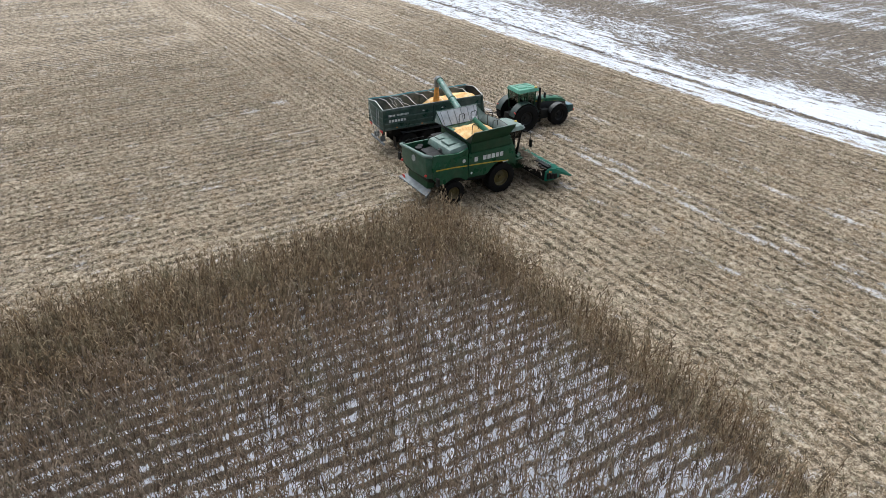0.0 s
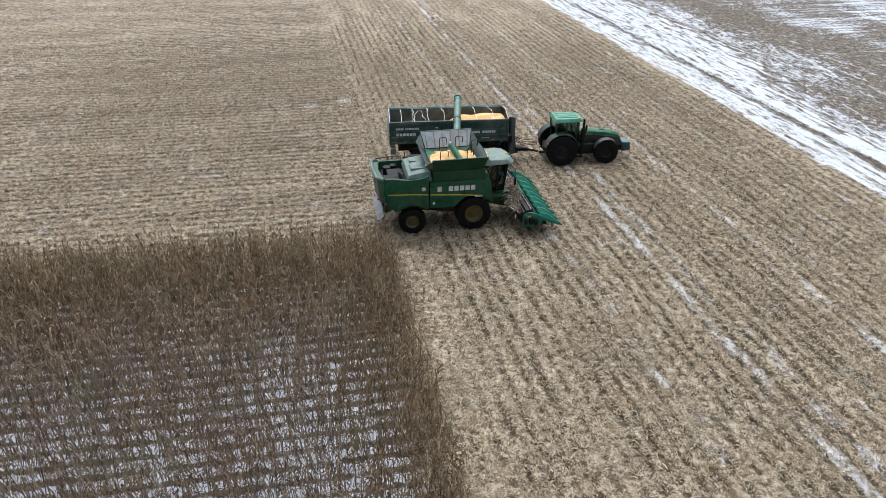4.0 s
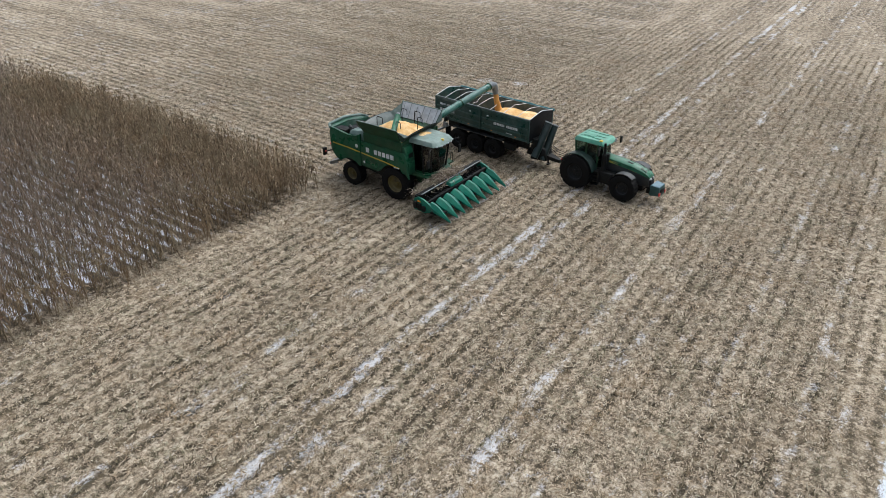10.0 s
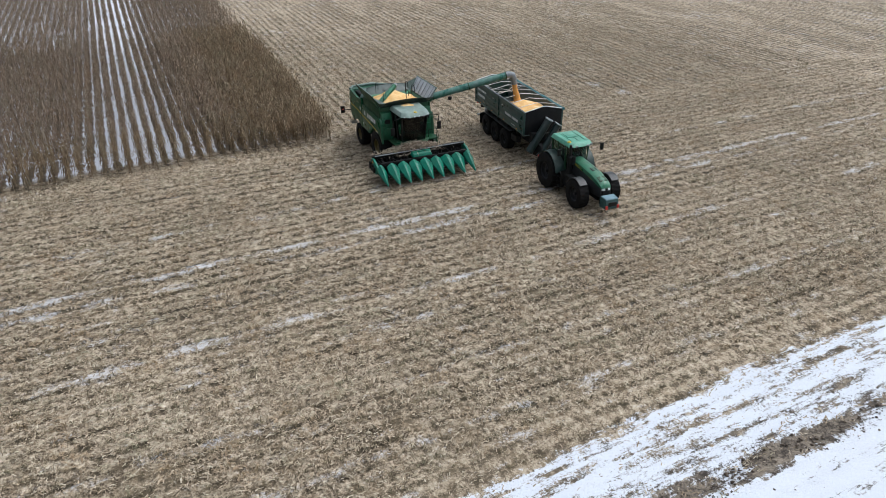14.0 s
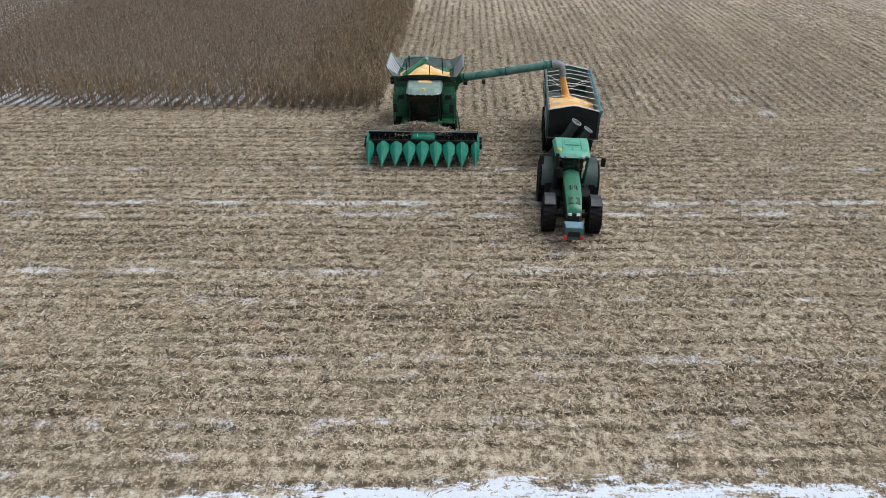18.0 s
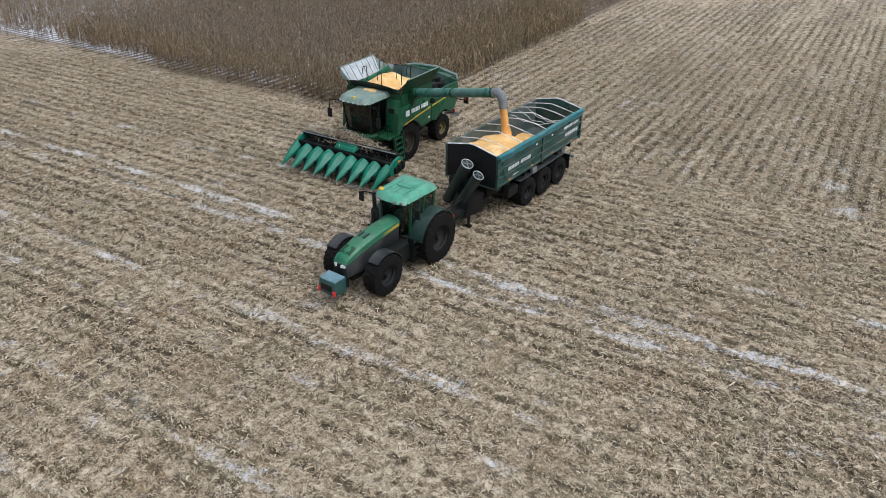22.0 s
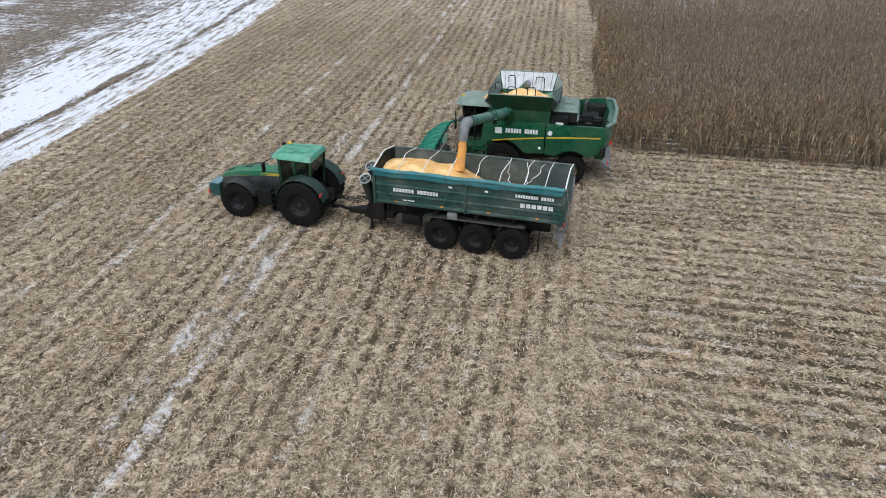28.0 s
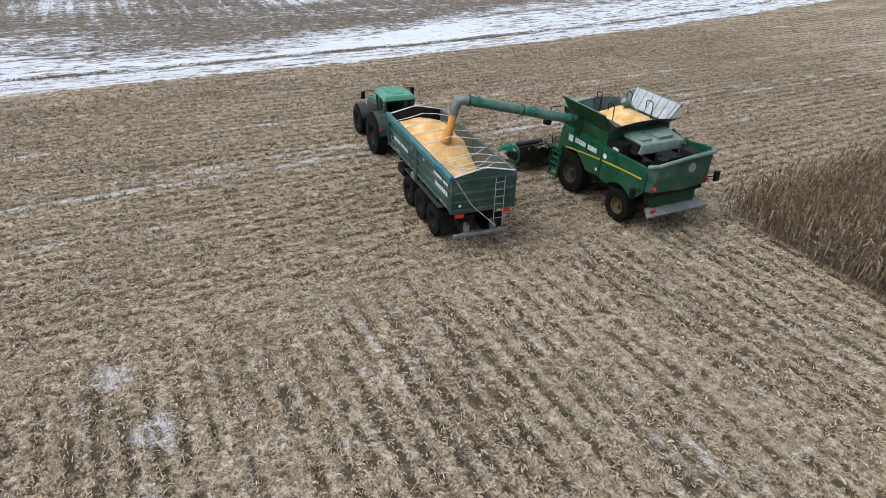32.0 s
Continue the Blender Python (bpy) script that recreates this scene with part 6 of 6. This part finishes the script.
def maize_plant(seed, leaves=7, reach=1.0, low=0.35, broad=1.0):
    """One dry plant about 2.2 m high: verts and quads."""
    r = np.random.default_rng(seed)
    h = 2.0
    verts, faces, pieces = [], [], []

    def add(v, q, name="tassel"):
        b = sum(len(x) for x in verts)
        pieces.append((name, np.array(v, float), np.array(q)))
        verts.append(np.array(v, float))
        faces.extend([[b + i for i in face] for face in q])
    bend = r.normal(0, 0.10, 2)
    a = np.array([0, 2.094, 4.189])
    rows = []
    for z, rad in ((0, 0.016), (h * 0.5, 0.014), (h, 0.006)):
        k = (z / h) ** 2
        rows += [(rad * math.cos(t) + bend[0] * k, rad * math.sin(t) + bend[1] * k, z) for t in a]
    add(rows, [(i + 3 * j, (i + 1) % 3 + 3 * j, (i + 1) % 3 + 3 * j + 3, i + 3 * j + 3) for j in (0, 1) for i in range(3)], "stalk")
    yaw = r.uniform(0, 6.28)
    for k in range(leaves):
        z = low + (1.80 - low) * (k + r.uniform(0, 0.8)) / leaves
        yaw += math.pi + r.normal(0, 0.5)
        d = np.array([math.cos(yaw), math.sin(yaw)])
        s = np.array([-d[1], d[0]])
        ln, w = reach * r.uniform(0.14, 0.38), broad * r.uniform(0.012, 0.027)
        rise, drop = r.uniform(0.0, 0.24), r.uniform(0.12, 0.72)
        prof = [(0.02, 0.0, 0.6), (0.5 * ln, rise, 1.0), (0.85 * ln, rise - 0.45 * drop, 0.8), (0.95 * ln, rise - drop, 0.15)]
        kk = (z / h) ** 2
        pts = []
        for u, dz, ww in prof:
            c = np.array([bend[0] * kk, bend[1] * kk]) + d * u
            for e in (-1, 1):
                pts.append((*(c + e * s * w * ww + s * e * 0.0), z + dz + e * 0.012))
        add(pts, [(0, 2, 3, 1), (2, 4, 5, 3), (4, 6, 7, 5)], "leaf")
    for k in range(4):
        t = r.uniform(0, 6.28)
        d = np.array([math.cos(t), math.sin(t)]) * r.uniform(0.06, 0.16)
        q = np.array([-d[1], d[0]]) * 0.10
        add([(*(bend + q), h - 0.04), (*(bend - q), h - 0.04), (*(bend + d - q), h + r.uniform(0.12, 0.28)), (*(bend + d + q), h + r.uniform(0.12, 0.28))], [(0, 1, 2, 3)])
    # a hanging cob
    z, t = r.uniform(0.75, 1.05), r.uniform(0, 6.28)
    d = np.array([math.cos(t), math.sin(t)])
    s = np.array([-d[1], d[0]])
    c0, c1 = d * 0.03, d * 0.15
    add([(*(c0 + s * 0.02), z), (*(c0 - s * 0.02), z), (*(c1 - s * 0.035), z - 0.12), (*(c1 + s * 0.035), z - 0.12), (*(c1 * 1.1 + s * 0.01), z - 0.26), (*(c1 * 1.1 - s * 0.01), z - 0.26)], [(0, 1, 2, 3), (3, 2, 5, 4)], "cob")
    return np.concatenate(verts), np.array(faces), pieces


KINDS = [maize_plant(40 + k, 15, 1.25, 0.5, 1.2) for k in range(8)]
BARE = [maize_plant(50 + k, 15, 1.2, 0.45, 1.15) for k in range(6)]
LEAFY = [maize_plant(60 + k, 19, 1.3) for k in range(6)]
THIN = [maize_plant(80 + k, 7, 1.2, 0.7, 1.3) for k in range(5)]


def standing(name, p, kinds, label, material, narrow=1.0):
    """Many plants in one mesh."""
    vs, fs, base = [], [], 0
    pick = rng.integers(0, len(kinds), len(p))
    for k, (kv, kf, _) in enumerate(kinds):
        q = p[pick == k]
        n = len(q)
        size = rng.uniform(0.86, 1.10, n)
        yaw = rng.uniform(0, 6.28, n)
        v = turned(np.broadcast_to(kv, (n, *kv.shape)).copy(), yaw, q, size)
        v[..., 1] = q[:, 1, None] + (v[..., 1] - q[:, 1, None]) * narrow
        lean = rng.normal(0, 0.075, (n, 2)) * (1.0, narrow)
        v[..., 0] += lean[:, 0, None] * v[..., 2]
        v[..., 1] += lean[:, 1, None] * v[..., 2]
        vs.append(v.reshape(-1, 3))
        fs.append((kf[None] + (np.arange(n) * len(kv))[:, None, None]).reshape(-1, 4) + base)
        base += n * len(kv)
    tagged(array_mesh(name, np.concatenate(vs), np.concatenate(fs), material), label, "maize crop", kind="stuff")


def rows_of_maize(x0, x1, y0, y1, gap):
    pts = []
    for y in np.arange(CORN_ROW, y0, -ROW):
        if not y0 <= y <= y1:
            continue
        x = np.arange(x0, x1 - LEAN * y, gap)
        pts.append(np.stack([x + rng.normal(0, 0.06, len(x)), y + rng.normal(0, 0.05, len(x)), 0 * x - 0.02], -1))
    return np.concatenate(pts)


def maize():
    near = rows_of_maize(-35.5, CORN_X - 0.75, -34, CORN_Y + 1, 0.215)
    near = near[rng.random(len(near)) < 0.94]
    # the outermost plants round the corner stand as plants of their own
    own = (near[:, 1] > CORN_Y - 0.3) & (near[:, 0] > -16)
    rim = ~own & ((near[:, 1] > CORN_Y - 5.5 + rng.normal(0, 1.0, len(near))) | (near[:, 0] + LEAN * near[:, 1] > CORN_X - 3.0 + rng.normal(0, 0.7, len(near))))
    slim = rim & (near[:, 1] < -7.5 + rng.normal(0, 1.0, len(near)))
    standing("slim_maize", near[slim], BARE, "dry maize in clear rows near the crop edge", MAIZE_EDGE, 0.62)
    standing("leafy_maize", near[rim & ~slim], LEAFY, "dense leafy dry maize along the edge of the crop", MAIZE_EDGE)
    bare = ~own & ~rim & (near[:, 1] < -9.0 + rng.normal(0, 1.5, len(near)))
    standing("standing_maize", near[~own & ~rim & ~bare], KINDS, "dense brown dry maize standing in rows", MAIZE)
    standing("thin_maize", near[bare], BARE, "thin brown dry maize in rows with snow between", MAIZE_BARE, 0.62)
    far = np.concatenate([rows_of_maize(-80, -35.6, -34, CORN_Y + 1, 0.39), rows_of_maize(-80, CORN_X - 0.1, -76, -34, 0.39)])
    far = far[far[:, 1] > np.interp(far[:, 0], [-80, -72, -60, -38, -20, -4], [-13, -29, -38, -48, -67, -76])]
    standing("far_maize", far, THIN, "brown dry maize farther into the field", MAIZE_BARE, 0.58)
    edge = list(near[own])
    for y in np.arange(CORN_ROW, -22, -ROW):
        for j in range(3):
            edge.append((CORN_X - LEAN * y - 0.10 - 0.215 * j + rng.normal(0, 0.05), y + rng.normal(0, 0.045), -0.02))
    first = {}
    for k, p in enumerate(edge):
        kind = k % len(LEAFY)
        s = rng.uniform(0.86, 1.10) if kind in first else 1.0
        m = Matrix.LocRotScale(Vector(p), Euler((rng.normal(0, 0.05), rng.normal(0, 0.05), rng.uniform(0, 6.28))), (s, s, s))
        if kind in first:
            copy_thing(first[kind], m)
            continue
        first[kind] = plant = thing("maize_plant", Matrix(), "dry brown maize plant at the edge of the crop", "maize plant", "maize plants along the crop edge")
        for name, v, f in LEAFY[kind][2]:
            array_mesh(name, v, f, MAIZE_EDGE).parent = plant
        plant.matrix_world = m


maize()


# ---- snow strip along the end of the field ----
def snow_strip():
    xs, ys = np.arange(-2.4, 14.0, 0.17), np.arange(-70, 85, 0.25)
    X, Y = np.meshgrid(xs, ys, indexing="ij")
    Z = np.empty_like(X)
    for i, u in enumerate(xs):
        end = min(1.0, (u + 2.4) / 1.2, (14.0 - u) / 2.5)
        for j, y in enumerate(ys):
            lump = noise.noise((u * 2.0, y * 1.2, 5.0)) + 0.6 * noise.noise((u * 5.0, y * 4.0, 9.0))
            dip = 0.07 * math.exp(-((u - 3.25) / 0.4) ** 2)
            Z[i, j] = -0.07 + end * (0.12 + 0.035 * lump - dip)
    E = strip_edge(Y)
    n, m = X.shape
    idx = np.arange(n * m).reshape(n, m)
    faces = np.stack([idx[:-1, :-1], idx[1:, :-1], idx[1:, 1:], idx[:-1, 1:]], -1).reshape(-1, 4)
    ob = array_mesh("snow_strip", np.stack([X + E, Y, Z], -1).reshape(-1, 3), faces, FIELD, True)
    tagged(ob, "broken strip of thin white snow along the field edge", "snow", kind="stuff")


snow_strip()


def clods():
    """Dark lumps of soil that show through the snow."""
    n = 6000
    y = rng.uniform(-40, 60, n)
    u = np.where(rng.random(n) < 0.55, rng.normal(3.3, 0.25, n) + 0.35 * np.sin(y * 0.9 + 2 * np.sin(y * 0.31)), rng.uniform(3.0, 17, n))
    x = strip_edge(y) + u
    r = rng.uniform(0.015, 0.04, n) + 0.05 * rng.random(n) ** 5
    base = np.array([(1, 0, 0), (0, 1, 0), (-1, 0, 0), (0, -1, 0), (0, 0, 0.8), (0, 0, -0.6)])
    v = base[None] * r[:, None, None] * rng.uniform(0.6, 1.3, (n, 6, 1))
    v = turned(v, rng.uniform(0, 6.28, n), np.stack([x, y, 0 * x + 0.035], -1), np.ones(n))
    tri = np.array([[0, 1, 4], [1, 2, 4], [2, 3, 4], [3, 0, 4], [1, 0, 5], [2, 1, 5], [3, 2, 5], [0, 3, 5]])
    f = (tri[None] + (np.arange(n) * 6)[:, None, None]).reshape(-1, 3)
    tagged(array_mesh("soil_clods", v.reshape(-1, 3), f, CLOD), "dark wet lumps of ploughed soil in the snow", "soil", kind="stuff")


clods()


# broken stalks piled on the header in front of the cab
def header_trash():
    n = 2600
    wide = rng.random(n) < 0.30
    p = np.stack([1.35 + rng.normal(2.52, 0.20, n) - 0.25 * wide, 2.4 + np.where(wide, rng.normal(-0.9, 0.75, n), rng.normal(0.05, 0.85, n)), np.zeros(n)], -1)
    p[:, 2] = 1.36 + (0.60 - 0.28 * np.abs(p[:, 0] - 3.9)) * rng.random(n) ** 1.5 * np.exp(-((p[:, 1] - 2.2) / 1.7) ** 2)
    lift = np.stack([rng.uniform(-0.12, 0.12, n), rng.uniform(-0.03, 0.08, n), rng.uniform(-0.03, 0.03, n)], -1)
    v, f = strips(n, rng.uniform(0.12, 0.45, n), rng.uniform(0.012, 0.035, n), rng.uniform(0, 3.14, n), p, lift, rng.uniform(-0.1, 0.1, n))
    tagged(array_mesh("broken_stalks", v, f, CHAFF), "broken pale maize stalks heaped on the header", "straw", kind="stuff")


header_trash()
